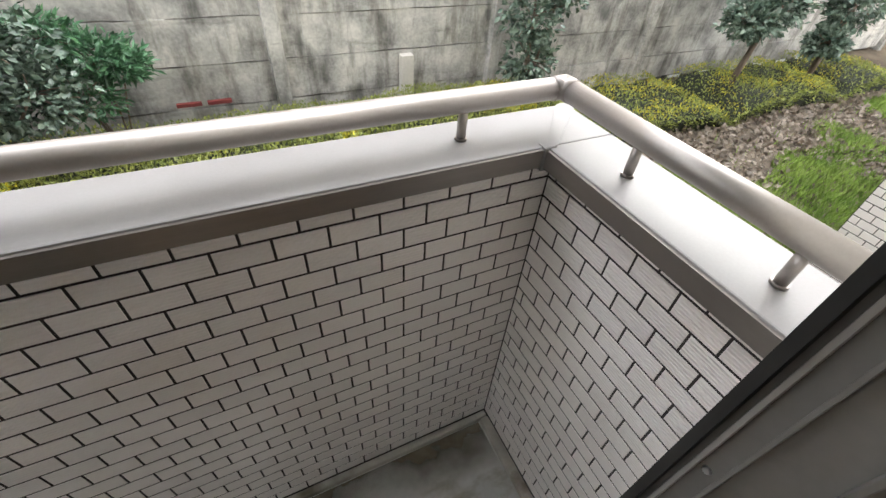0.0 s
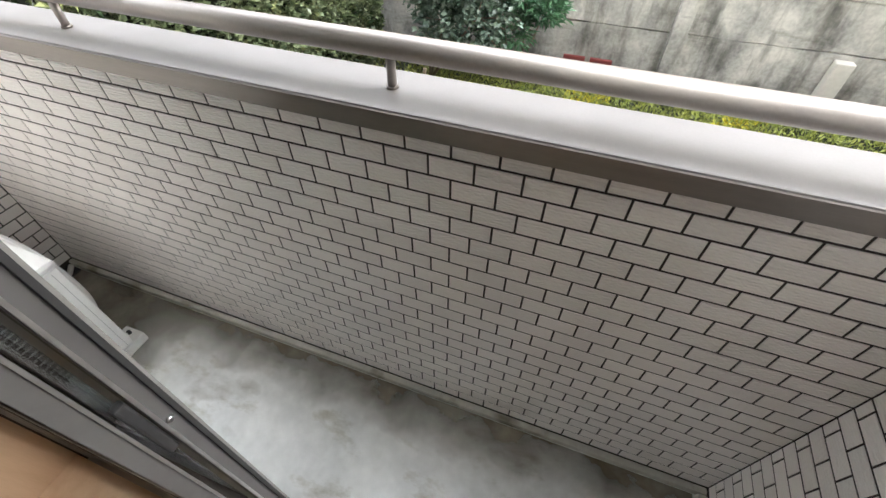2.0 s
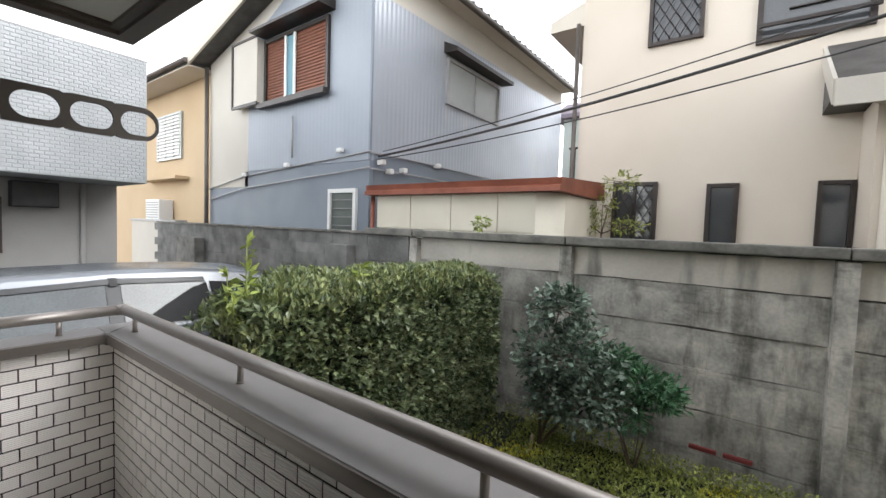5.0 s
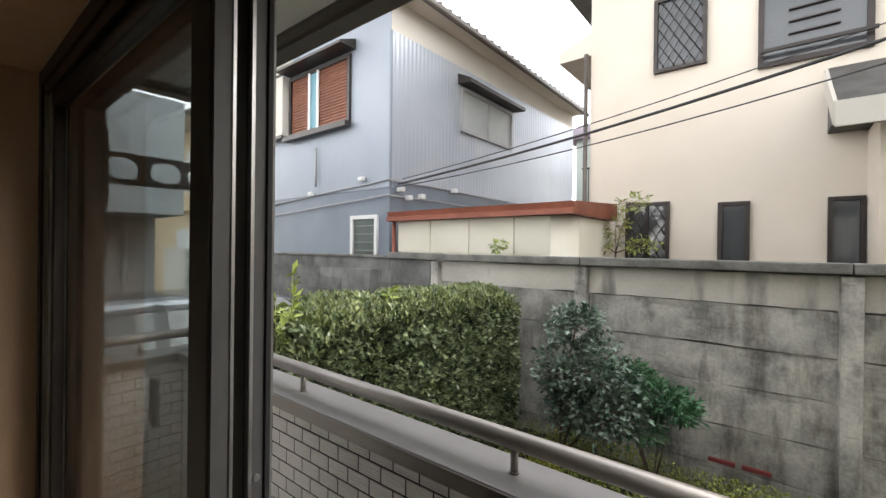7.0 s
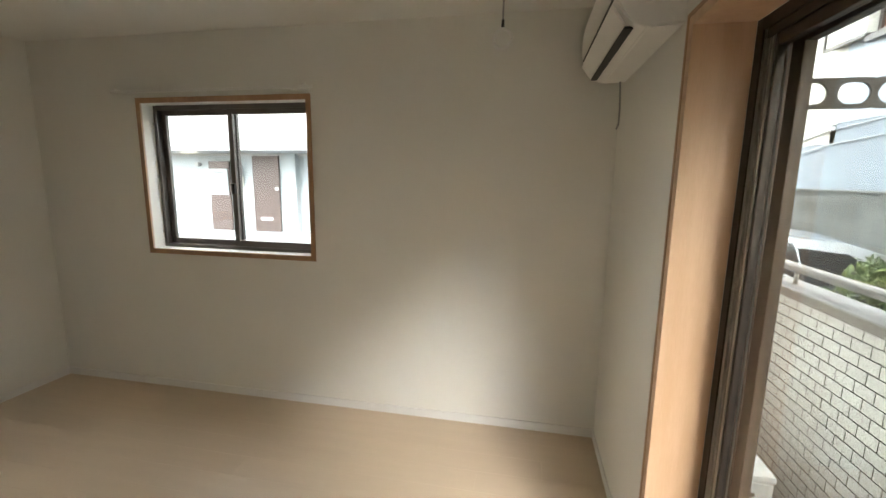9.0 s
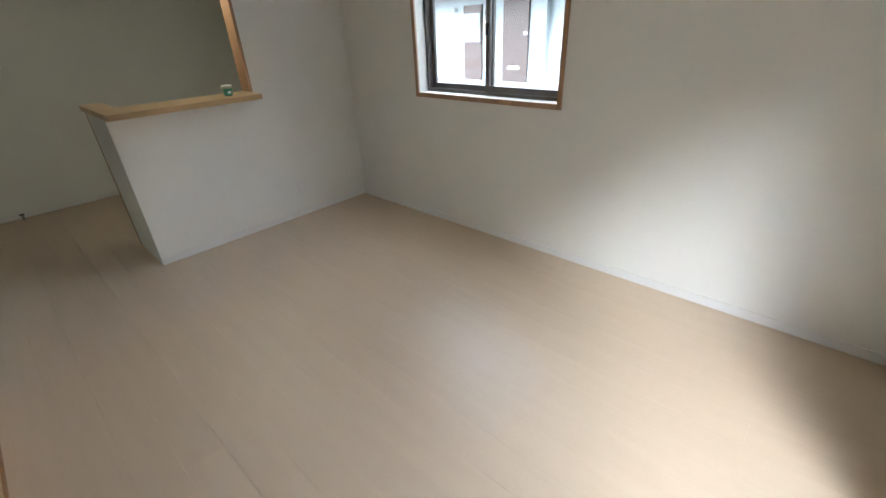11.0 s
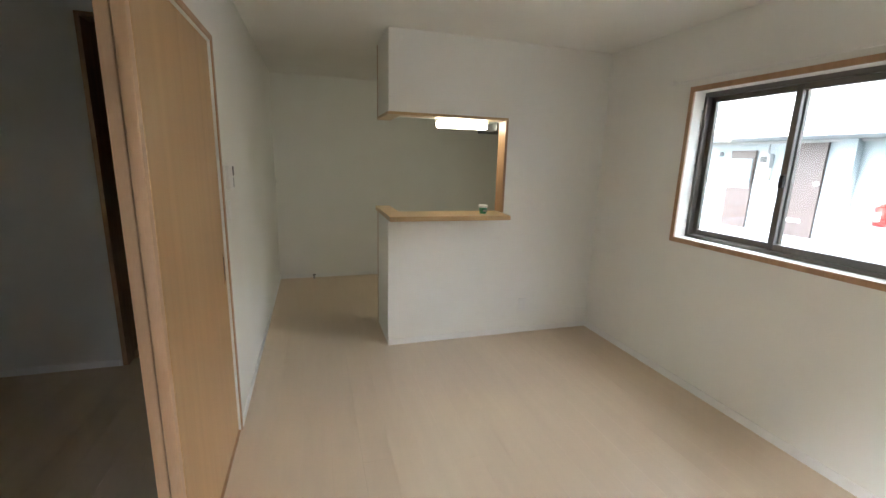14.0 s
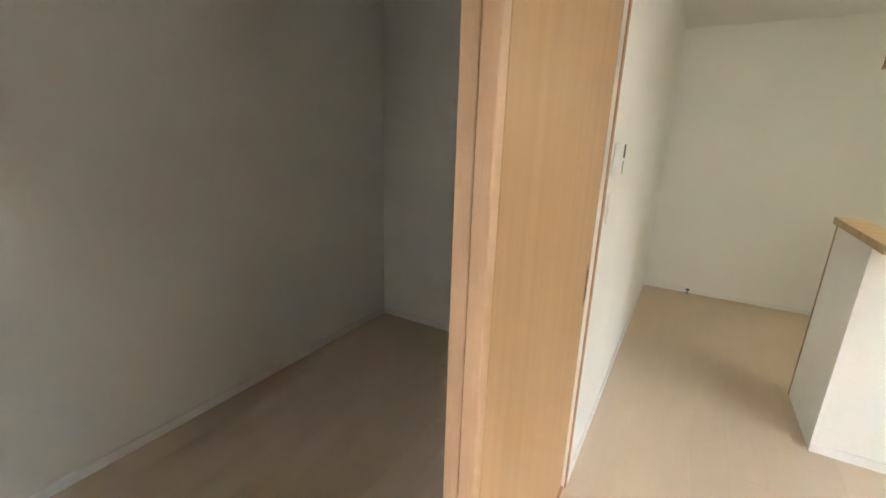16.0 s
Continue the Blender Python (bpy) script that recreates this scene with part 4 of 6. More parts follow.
solid("drain_hose", bm, M_PLASTIC, "short white drain hose on the balcony floor", "hose")
dg = thing("floor_drain", (-2.35, 0.59, BZ), "dark drain opening in the balcony corner", "drain")
part("grate", B(-2.383, -2.31, PY - 0.085, PY - 0.027, BZ + 0.0005, BZ + 0.006), M_BLACK, dg)

# ---- drying arm
arm = thing("drying_arm", (-1.374, EXT, 1.76), "dark bronze drying arm with oval holes on the outer wall", "drying arm")
bm = bmesh.new()
def oval(cu, cv, a, b, n=28):
    """Points of a long rounded hole."""
    s = a - b
    out = []
    for i in range(n):
        t = 2 * math.pi * i / n
        out.append((cu + (s if math.cos(t) >= 0 else -s) + b * math.cos(t), cv + b * math.sin(t)))
    return out
ZC, ay0, ay1, hh = 1.765, EXT + 0.03, 0.440, 0.041
cells = [(0.112, 0.030), (0.212, 0.034), (0.307, 0.034), (0.398, 0.032)]
edges_y = [ay0, 0.160, 0.258, 0.352, ay1]
for (cu, a), y0, y1 in zip(cells, edges_y, edges_y[1:]):
    hole = oval(cu, ZC, a + 0.006, 0.029)
    last = y1 == ay1
    ring = []
    for u, v in hole:
        d = Vector((u - cu, (v - ZC)))
        k = min((((y1 - cu) if d.x > 0 else (cu - y0)) / abs(d.x)) if abs(d.x) > 1e-6 else 1e9, hh / abs(d.y) if abs(d.y) > 1e-6 else 1e9)
        q = d * k
        if last and d.x > 0:
            q = d.normalized() * min(k * d.length, math.hypot(y1 - cu, 0.012))
        ring.append((cu + q.x, ZC + q.y))
    n = len(hole)
    vs = {}
    for side_x in (-1.378, -1.368):
        vs[side_x] = ([bm.verts.new((side_x, u, v)) for u, v in hole], [bm.verts.new((side_x, u, v)) for u, v in ring])
    for i in range(n):
        j = (i + 1) % n
        (h0, r0), (h1, r1) = vs[-1.378], vs[-1.368]
        bm.faces.new((h0[i], h0[j], r0[j], r0[i])); bm.faces.new((h1[j], h1[i], r1[i], r1[j]))
        bm.faces.new((h0[j], h0[i], h1[i], h1[j])); bm.faces.new((r0[i], r0[j], r1[j], r1[i]))
part("arm_plate", bm, M_RACK, arm)
part("bracket", B(-1.395, -1.353, EXT + 0.001, EXT + 0.029, 1.66, 1.86, 0.003), M_RACK, arm)

# ================================================================ outside
def scatter(count, place, size, material, parent, name="foliage", kind="stuff", lift=0.35, narrow=0.45, label=""):
    """Many small folded leaves; place(rng) gives a point and an outward way."""
    rng = random.Random(hash_of(name) + count)
    verts, faces = [], []
    for _ in range(count):
        p, out = place(rng)
        s = size * rng.uniform(0.6, 1.25)
        d = Vector((rng.gauss(0, 1), rng.gauss(0, 1), rng.gauss(0, 0.8) + lift)) + Vector(out) * 1.2
        d.normalize()
        w = d.cross(Vector((rng.gauss(0, 1), rng.gauss(0, 1), rng.gauss(0, 1) + 1.5)))
        if w.length < 1e-3:
            continue
        w.normalize()
        up = w.cross(d) * (s * 0.10)
        a = Vector(p); tip = a + d * s; mid = a + d * (s * 0.5)
        n = len(verts)
        verts += [tuple(a), tuple(mid + w * s * narrow * 0.5 + up), tuple(tip), tuple(mid - w * s * narrow * 0.5 + up)]
        faces += [(n, n + 1, n + 2), (n, n + 2, n + 3)]
    return sheet(name, verts, faces, material, parent, kind, label)

def hash_of(text):
    return sum((i + 1) * ord(ch) for i, ch in enumerate(text))

def limb(bm, pts, r0, r1, seg=7):
    n = len(pts)
    tube(bm, pts, [r0 + (r1 - r0) * i / (n - 1) for i in range(n)], seg)

# ---- ground, one sheet
bm = bmesh.new()
N = 60
span = [-400, -120, -50, -20] + [-12 + i * 0.6 for i in range(44)] + [20, 50, 120, 400]
grid = {}
for i, x in enumerate(span):
    for j, y in enumerate(span):
        h = 0.0
        if abs(x) < 12 and 0.9 < y < 3.5:
            h = 0.035 * noise.noise((x * 1.3, y * 1.3, 0)) + 0.02 * noise.noise((x * 4, y * 4, 3))
        grid[i, j] = bm.verts.new((x, y, GZ + h))
for i in range(len(span) - 1):
    for j in range(len(span) - 1):
        bm.faces.new((grid[i, j], grid[i + 1, j], grid[i + 1, j + 1], grid[i, j + 1]))
struct("ground", bm, M_SOIL, "bare brown garden soil")
struct("road", B(-12.0, -2.95, -9.0, 3.7, GZ - 0.05, GZ + 0.05), M_ASPHALT, "asphalt parking yard beside the house")

# ---- precast concrete fence
FY = 3.85
fence = thing("concrete_fence", (0, FY, GZ), "weathered grey precast concrete panel fence with posts", "fence")
posts_x = [-4.12, -3.33, -1.50, 0.38, 2.45, 4.56, 6.6, 8.6, 10.6]
joints = [-0.50, -0.16, 0.17, 0.50, 0.815, 1.15, 1.405]
rng = random.Random(4)
for x in posts_x[1:]:
    bm = bmesh.new()
    prism(bm, [(x - 0.075, FY + 0.02), (x - 0.055, FY - 0.11), (x + 0.055, FY - 0.11), (x + 0.075, FY + 0.02)], 2, GZ - 0.1, 1.40)
    part("post", bm, M_CONCRETE, fence)
for a, b in zip(posts_x[1:], posts_x[2:]):
    for k, (z0, z1) in enumerate(zip(joints, joints[1:])):
        if a > 4 and k == 0:
            z0 += 0.05
        bm = bmesh.new()
        box(bm, a + 0.062, b - 0.062, FY - 0.045 + rng.uniform(-0.008, 0.008), FY + 0.03, z0 + 0.005, z1 - 0.003)
        bmesh.ops.subdivide_edges(bm, edges=[e for e in bm.edges if abs(e.verts[0].co.x - e.verts[1].co.x) > 0.5], cuts=14)
        for v in bm.verts:
            q = v.co
            q.y += 0.007 * noise.noise((q.x * 3.1, k * 7.0, q.z * 5)) if q.y < FY else 0
            q.z += 0.009 * noise.noise((q.x * 5.0, k * 3.0 + a, 2.0)) + rng.uniform(-0.003, 0.003)
        part("panel", bm, M_CONCTOP if k == 5 else M_CONCRETE, fence)
part("backing", B(-3.3, 10.5, FY + 0.031, FY + 0.05, GZ - 0.1, 1.425), M_CONCDARK, fence)
for a, b in zip(posts_x[1:], posts_x[2:]):
    part("cap_stone", B(a + 0.004, b - 0.004, FY - 0.14, FY + 0.08, 1.412 + rng.uniform(-0.004, 0.004), 1.492, 0.012), M_CONCDARK, fence)
part("cap_stone", B(-4.12, -3.335, FY - 0.15, FY + 0.08, 1.420, 1.50, 0.012), M_CONCDARK, fence)
for k, (z0, z1) in enumerate(zip([-0.5, -0.1, 0.30, 0.70, 1.08], [-0.1, 0.30, 0.70, 1.08, 1.415])):
    part("block", B(-4.10, -3.41, FY - 0.10, FY + 0.05, z0 + 0.004, z1 - 0.004, 0.006), M_BLOCK, fence)
part("stub", B(1.44, 1.56, FY - 0.14, FY - 0.055, -0.6, 0.14, 0.01), M_CONCTOP, fence, "pale broken concrete stub")
# Black plates paint the vent openings, pale slips the daylight through them.
for x in (5.15, 5.75, 6.95, 7.5, 8.0):
    part("vent_gap", B(x, x + 0.38, FY - 0.066, FY - 0.058, -0.475, -0.425), M_BLACK, fence)
    part("vent_painted_daylight", B(x + 0.10, x + 0.34, FY - 0.070, FY - 0.0665, -0.468, -0.430), M_LETTER, fence)

# ---- block wall beyond the fence
blk = thing("block_wall", (-8.5, 4.5, GZ), "dark weathered concrete block wall behind the car park", "wall")
wv = 0
for k in range(10):
    z0 = GZ + k * 0.19
    off = 0.2 if k % 2 else 0.0
    x = -4.10 - off
    while x > -12.4:
        part("block", B(x - 0.394, x, 4.30, 4.42, z0 + 0.003, z0 + 0.187), M_BLOCK, blk)
        x -= 0.40
part("core", B(-12.5, -4.0, 4.325, 4.40, GZ, 1.39), M_CONCDARK, blk)
part("coping", B(-12.5, -4.02, 4.27, 4.45, 1.402, 1.44, 0.008), M_CONCDARK, blk)
part("pier", B(-5.45, -4.95, 4.12, 4.30, GZ, 1.22, 0.006), M_BLOCK, blk)
part("pier", B(-10.9, -9.9, 4.10, 4.30, GZ, 1.12, 0.006), M_CONCDARK, blk)

# ---- windows of the houses
def house_window(parent, axis, fixed, a0, a1, z0, z1, sgn, glass=M_WINDOW, m_frame=M_DARKFRAME, t=0.05, bars=0, lattice=False, name="window"):
    """A framed window on an outer wall; sgn is the way the wall faces along its axis."""
    def bx(u0, u1, d0, d1, c0, c1):
        p, q = fixed + sgn * d0, fixed + sgn * d1
        return B(u0, u1, p, q, c0, c1) if axis == 1 else B(p, q, u0, u1, c0, c1)
    w = part(name, bx(a0 + t, a1 - t, 0.004, 0.018, z0 + t, z1 - t), glass, parent)
    for u0, u1, c0, c1 in ((a0, a0 + t, z0, z1), (a1 - t, a1, z0, z1), (a0 + t + 0.001, a1 - t - 0.001, z1 - t, z1), (a0 + t + 0.001, a1 - t - 0.001, z0, z0 + t)):
        part("frame", bx(u0, u1, 0.002, 0.06, c0, c1), m_frame, w)
    for i in range(bars):
        u = a0 + (a1 - a0) * (i + 1) / (bars + 1)
        part("mullion", bx(u - t * 0.4, u + t * 0.4, 0.019, 0.05, z0 + t, z1 - t), m_frame, w)
    if lattice:
        bm = bmesh.new()
        W, H = a1 - a0 - 2 * t, z1 - z0 - 2 * t
        step = 0.13
        k = -H * 0.6
        while k < W:
            for flip in (False, True):
                u_a, v_a = k, 0.0
                u_b, v_b = k + H * 0.6, H
                if u_a < 0:
                    v_a = -u_a / 0.6; u_a = 0
                if u_b > W:
                    v_b = v_a + (W - u_a) / 0.6; u_b = W
                if v_b - v_a < 0.03:
                    continue
                p, q = a0 + t + u_a, a0 + t + u_b
                if flip:
                    p, q = a1 - t - u_a, a1 - t - u_b
                d = fixed + sgn * (0.065 if flip else 0.072)
                e0 = (p, d, z0 + t + v_a) if axis == 1 else (d, p, z0 + t + v_a)
                e1 = (q, d, z0 + t + v_b) if axis == 1 else (d, q, z0 + t + v_b)
                cyl(bm, e0, e1, 0.006, seg=5)
            k += step
        part("lattice", bm, m_frame, w, "diamond security lattice")
    return w

# ---- blue-grey house
HX, HY = -5.35, 4.92
hb = thing("blue_house", (HX, HY, GZ), "two-storey house in blue-grey corrugated sheet with cream gable", "house")
part("base_wall", B(-9.35, HX - 0.004, HY, HY + 0.1, GZ, 2.62), M_BLUEFLAT, hb, "flat dark blue-grey lower wall")
part("base_wall", B(-11.0, -9.3505, HY + 0.004, HY + 0.1, GZ, 2.28), M_BLUEFLAT, hb)
bm = bmesh.new()
prism(bm, [(-9.2, 2.625), (HX, 2.625), (HX, 5.98), (-6.9, 6.40), (-7.3, 6.22), (-9.2, 5.35)], 1, HY - 0.012, HY + 0.1)
part("upper_wall", bm, M_BLUE, hb, "corrugated blue-grey sheet")
bm = bmesh.new()
prism(bm, [(-11.0, 2.285), (-9.205, 2.285), (-9.205, 5.36), (-7.3, 6.23), (-6.9, 6.46), (-11.0, 5.28)], 1, HY + 0.0, HY + 0.1)
part("gable_wall", bm, M_CREAMW, hb, "cream rendered gable strip")
part("side_base", B(HX - 0.1, HX, HY + 0.1005, 13.2, GZ, 2.75), M_BLUEFLAT, hb)
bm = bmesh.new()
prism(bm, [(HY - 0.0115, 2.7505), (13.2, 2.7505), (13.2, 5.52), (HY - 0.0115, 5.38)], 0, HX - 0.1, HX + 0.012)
part("side_wall", bm, M_BLUE_Y, hb, "corrugated sheet with sheen and pale reflections painted in")
part("side_frieze", B(HX - 0.1, HX + 0.002, HY, 13.2, 2.76, 6.02), M_CREAMW, hb)
part("back_wall", B(-11.0, HX - 0.101, 13.1, 13.2, GZ, 6.5), M_BLUEFLAT, hb)
part("far_wall", B(-11.0, -10.9, HY + 0.101, 13.09, GZ, 5.3), M_CREAMW, hb)
part("corner_bead", B(HX - 0.02, HX + 0.018, HY - 0.02, HY + 0.02, 2.63, 5.38), M_BLUEFLAT, hb)
# roof: ridge along y, near slope down to the east eave
ridge_x, ridge_z, e_x, e_z, w_x, w_z = -6.9, 6.52, HX + 0.42, 5.93, -11.15, 5.27
bm = bmesh.new()
prism(bm, [(e_x, e_z), (e_x, e_z + 0.14), (ridge_x, ridge_z + 0.16), (w_x, w_z + 0.14), (w_x, w_z), (ridge_x, ridge_z)], 1, HY - 0.42, 13.3)
roof = part("roof", bm, M_ROOF, hb, "dark tiled pitched roof")
bm = bmesh.new()
prism(bm, [(e_x - 0.01, e_z - 0.08), (e_x - 0.01, e_z + 0.10), (ridge_x, ridge_z + 0.11), (w_x + 0.01, w_z + 0.10), (w_x + 0.01, w_z - 0.08), (ridge_x, ridge_z - 0.08)], 1, HY - 0.47, HY - 0.421)
part("bargeboard", bm, M_EAVE, roof)
part("soffit", B(HX + 0.013, e_x - 0.05, HY - 0.40, 13.2, e_z + 0.02, e_z + 0.05), M_EAVE, roof)
part("gutter", C((e_x + 0.05, HY - 0.4, e_z), (e_x + 0.05, 13.3, e_z), 0.05, seg=10), M_FASCIA, roof)
bm = bmesh.new()
i = 0
while HY - 0.35 + i * 0.3 < 13.2:
    cyl(bm, (e_x + 0.0, HY - 0.35 + i * 0.3, e_z + 0.15), (ridge_x, HY - 0.35 + i * 0.3, ridge_z + 0.17), 0.035, seg=6)
    i += 1
part("tile_rolls", bm, M_ROOF, roof)
# brown-shuttered window with its box and hood
wz0, wz1, wx0, wx1 = 3.95, 5.25, -8.5, -6.42
house_window(hb, 1, HY - 0.012, wx0, wx1, wz0, wz1, -1, M_SHUTTER, M_DARKFRAME, 0.07, name="shuttered_window")
part("blind_gap", B(-7.72, -7.45, HY - 0.045, HY - 0.032, wz0 + 0.08, wz1 - 0.08), mat("teal_curtain", (0.10, 0.24, 0.30), (0.13, 0.28, 0.34), 4, 0.6), hb)
for x in (-7.74, -7.44):
    part("blind_post", B(x - 0.03, x + 0.03, HY - 0.075, HY - 0.046, wz0 + 0.06, wz1 - 0.06), M_LETTER, hb)
part("window_ledge", B(wx0 - 0.05, wx1 + 0.05, HY - 0.20, HY - 0.073, wz0 - 0.10, wz0 - 0.002), M_DARKFRAME, hb)
bm = bmesh.new(); prism(bm, [(HY - 0.38, wz1 + 0.06), (HY - 0.38, wz1 + 0.11), (HY - 0.013, wz1 + 0.26), (HY - 0.013, wz1 + 0.06)], 0, wx0 - 0.05, wx1 + 0.12)
part("window_hood", bm, M_DARKFRAME, hb)
part("shutter_box", B(-9.5, -8.55, HY - 0.20, HY - 0.013, 4.0, 5.30, 0.01), M_CREAMW, hb, "cream shutter box")
part("shutter_box_rim", B(-9.54, -8.52, HY - 0.23, HY - 0.201, 3.94, 4.0), M_DARKFRAME, hb)
part("shutter_box_rim", B(-9.54, -8.52, HY - 0.23, HY - 0.201, 5.30, 5.34), M_DARKFRAME, hb)
part("shutter_box_rim", B(-9.54, -9.50, HY - 0.23, HY - 0.013, 4.001, 5.299), M_DARKFRAME, hb)
house_window(hb, 1, HY, -6.36, -5.62, 0.95, 2.15, -1, mat("green_louvre_glass", (0.09, 0.11, 0.10), (0.14, 0.165, 0.15), 1.2, 0.3), M_LETTER, 0.07, name="louvre_window")
for i in range(7):
    part("louvre", B(-6.27, -5.71, HY - 0.05, HY - 0.03, 1.05 + i * 0.15, 1.06 + i * 0.15), M_GREYPL, hb)
house_window(hb, 0, HX + 0.012, 6.95, 9.1, 4.05, 4.98, 1, M_FROST, M_GREYPL, 0.06, 1, name="side_window")
bm = bmesh.new(); prism(bm, [(HX + 0.013, 5.04), (HX + 0.34, 5.02), (HX + 0.34, 5.10), (HX + 0.013, 5.26)], 1, 6.85, 9.25)
part("window_hood", bm, M_DARKFRAME, hb)
for z, y0 in ((2.72, 0.03), (2.45, 0.05)):
    bm = bmesh.new()
    tube(bm, [(-11.0, HY - y0, z - 0.45), (-9.3, HY - y0, z - 0.20), (-8.2, HY - y0, z - 0.14), (-7.0, HY - y0, z - 0.06), (-6.0, HY - y0, z - 0.01), (HX + 0.05, HY - y0, z + 0.04)], 0.014, 6)
    part("conduit", bm, M_GREYPL, hb)
    bm = bmesh.new()
    tube(bm, [(HX + 0.06, HY - 0.02, z + 0.02), (HX + 0.06, 6.5, z + 0.03), (HX + 0.06, 8.6, z + 0.0)], 0.014, 6)
    part("conduit", bm, M_GREYPL, hb)
for y, z in ((5.05, 2.55), (5.25, 2.42), (5.6, 2.48), (6.6, 2.7)):
    part("insulator", B(HX + 0.03, HX + 0.16, y, y + 0.10, z, z + 0.09, 0.02), M_LETTER, hb)
for x, z in ((-6.1, 2.78), (-7.7, 2.62), (-9.3, 2.50)):
    part("insulator", B(x, x + 0.14, HY - 0.11, HY - 0.03, z, z + 0.08, 0.02), M_LETTER, hb)
part("downpipe", C((-11.02, HY - 0.08, GZ), (-11.02, HY - 0.08, 5.2), 0.05, seg=10), M_FASCIA, hb)
part("vent_pipe", C((-7.5, HY - 0.05, 2.8), (-7.5, HY - 0.05, 3.6), 0.02, seg=8), M_GREYPL, hb)

# ---- apricot house farther along
ho = thing("apricot_house", (-14, 5.1, GZ), "apricot rendered house with a white shuttered window", "house")
part("wall", B(-18.5, -11.12, 5.1, 9.0, GZ, 5.3), M_ORANGE, ho)
bm = bmesh.new(); prism(bm, [(4.45, 5.2), (4.45, 5.36), (7.1, 6.6), (9.4, 5.36), (9.4, 5.2)], 0, -18.9, -11.13)
rf = part("roof", bm, M_ROOF, ho)
part("soffit", B(-18.8, -11.14, 4.47, 5.09, 5.17, 5.199), M_EAVE, rf)
part("gutter", C((-18.9, 4.40, 5.28), (-11.13, 4.40, 5.28), 0.06, seg=8), M_FASCIA, rf)
w = house_window(ho, 1, 5.1, -14.7, -13.0, 3.2, 4.5, -1, M_LETTER, M_FROST, 0.06, 2, name="shuttered_window")
for k in range(12):
    part("slat", B(-14.62, -13.08, 5.03, 5.05, 3.3 + k * 0.095, 3.36 + k * 0.095), M_LETTER, w)
part("awning", B(-15.2, -12.6, 4.75, 5.09, 2.60, 2.68), M_ORANGE, ho)
cond = part("condenser", B(-14.6, -13.6, 4.72, 5.08, 1.45, 2.05, 0.02), M_LETTER, ho)
for k in range(7):
    part("fin", B(-14.52, -13.68, 4.705, 4.719, 1.52 + k * 0.07, 1.55 + k * 0.07), M_GREYPL, cond)
part("annex", B(-15.0, -11.9, 4.5, 4.71, GZ, 1.42), M_CREAMW, ho)
part("annex_cap", B(-15.05, -11.85, 4.47, 4.74, 1.421, 1.48), M_GREYPL, ho)

# ---- cream shed with a rust-red roof edge
sh = thing("shed", (-3.2, 4.5, GZ), "low cream block shed with a rust-red roof edge", "shed")
for k in range(5):
    z0 = GZ + k * 0.5
    for x0, x1 in ((-4.72, -4.05), (-4.05, -3.35), (-3.35, -2.65), (-2.65, -2.15)):
        part("wall_panel", B(x0 + 0.006, x1 - 0.006, 4.50, 4.62, z0 + 0.005, min(z0 + 0.495, 1.97)), M_SHED, sh)
part("core", B(-4.70, -2.17, 4.53, 5.9, GZ, 1.96), M_SHED, sh)
bm = bmesh.new()
cyl(bm, (-2.15, 4.75, GZ), (-2.15, 4.75, 1.97), 0.25, seg=20)
part("rounded_corner", bm, M_SHED, sh)
part("end_wall", B(-2.12, -1.90, 4.76, 5.95, GZ, 1.965), M_SHED, sh)
bm = bmesh.new(); prism(bm, [(4.36, 1.975), (4.36, 2.03), (4.40, 2.05), (4.38, 2.12), (6.0, 2.22), (6.0, 1.975)], 0, -4.85, -1.82)
part("roof", bm, M_SHEDROOF, sh, "rust-red metal roof edge")
part("downpipe", C((-4.78, 4.47, GZ), (-4.78, 4.47, 1.97), 0.03, seg=8), M_SHEDROOF, sh)

# ---- cream house
CY = 6.5
hc = thing("cream_house", (0, CY, GZ), "two-storey cream rendered house with dark window frames", "house")
part("wall", B(-2.40, 5.6, CY, 14.0, GZ, 6.3), M_CREAM, hc)
bm = bmesh.new(); prism(bm, [(CY - 0.6, 6.05), (CY - 0.6, 6.2), (10.2, 8.6), (14.6, 6.2), (14.6, 6.05)], 0, -3.0, 6.2)
rf = part("roof", bm, M_ROOF, hc)
bm = bmesh.new(); prism(bm, [(-2.95, 4.70), (-2.95, 4.86), (-2.405, 5.05), (-2.405, 4.70)], 1, CY + 0.02, 14.0)
part("side_eave", bm, M_EAVE, hc)
part("downpipe", C((-2.46, CY - 0.05, GZ), (-2.46, CY - 0.05, 4.7), 0.035, seg=8), M_FASCIA, hc)
house_window(hc, 1, CY, -1.47, -0.81, 4.14, 5.2, -1, M_WINDOW, M_DARKFRAME, 0.05, 0, True)
house_window(hc, 1, CY, -1.83, -1.24, 1.15, 2.27, -1, M_WINDOW, M_DARKFRAME, 0.05, 1, True)
house_window(hc, 1, CY, -0.66, -0.31, 1.15, 2.22, -1, M_WINDOW, M_DARKFRAME, 0.05)
house_window(hc, 1, CY, 0.43, 0.75, 1.10, 2.22, -1, M_WINDOW, M_DARKFRAME, 0.045)
w = house_window(hc, 1, CY, -0.25, 0.80, 3.90, 5.2, -1, M_WINDOW, M_DARKFRAME, 0.06, 0)
for k in range(7):
    part("slat", B(0.05, 0.52, CY - 0.055, CY - 0.02, 4.1 + k * 0.15, 4.115 + k * 0.15), M_DARKFRAME, w)
part("balcony_bar", B(-0.22, 0.82, CY - 0.16, CY - 0.12, 4.05, 4.09), M_DARKFRAME, hc)
part("porch_wall", B(0.76, 2.6, 5.75, CY - 0.001, GZ, 2.95), M_CREAM, hc)
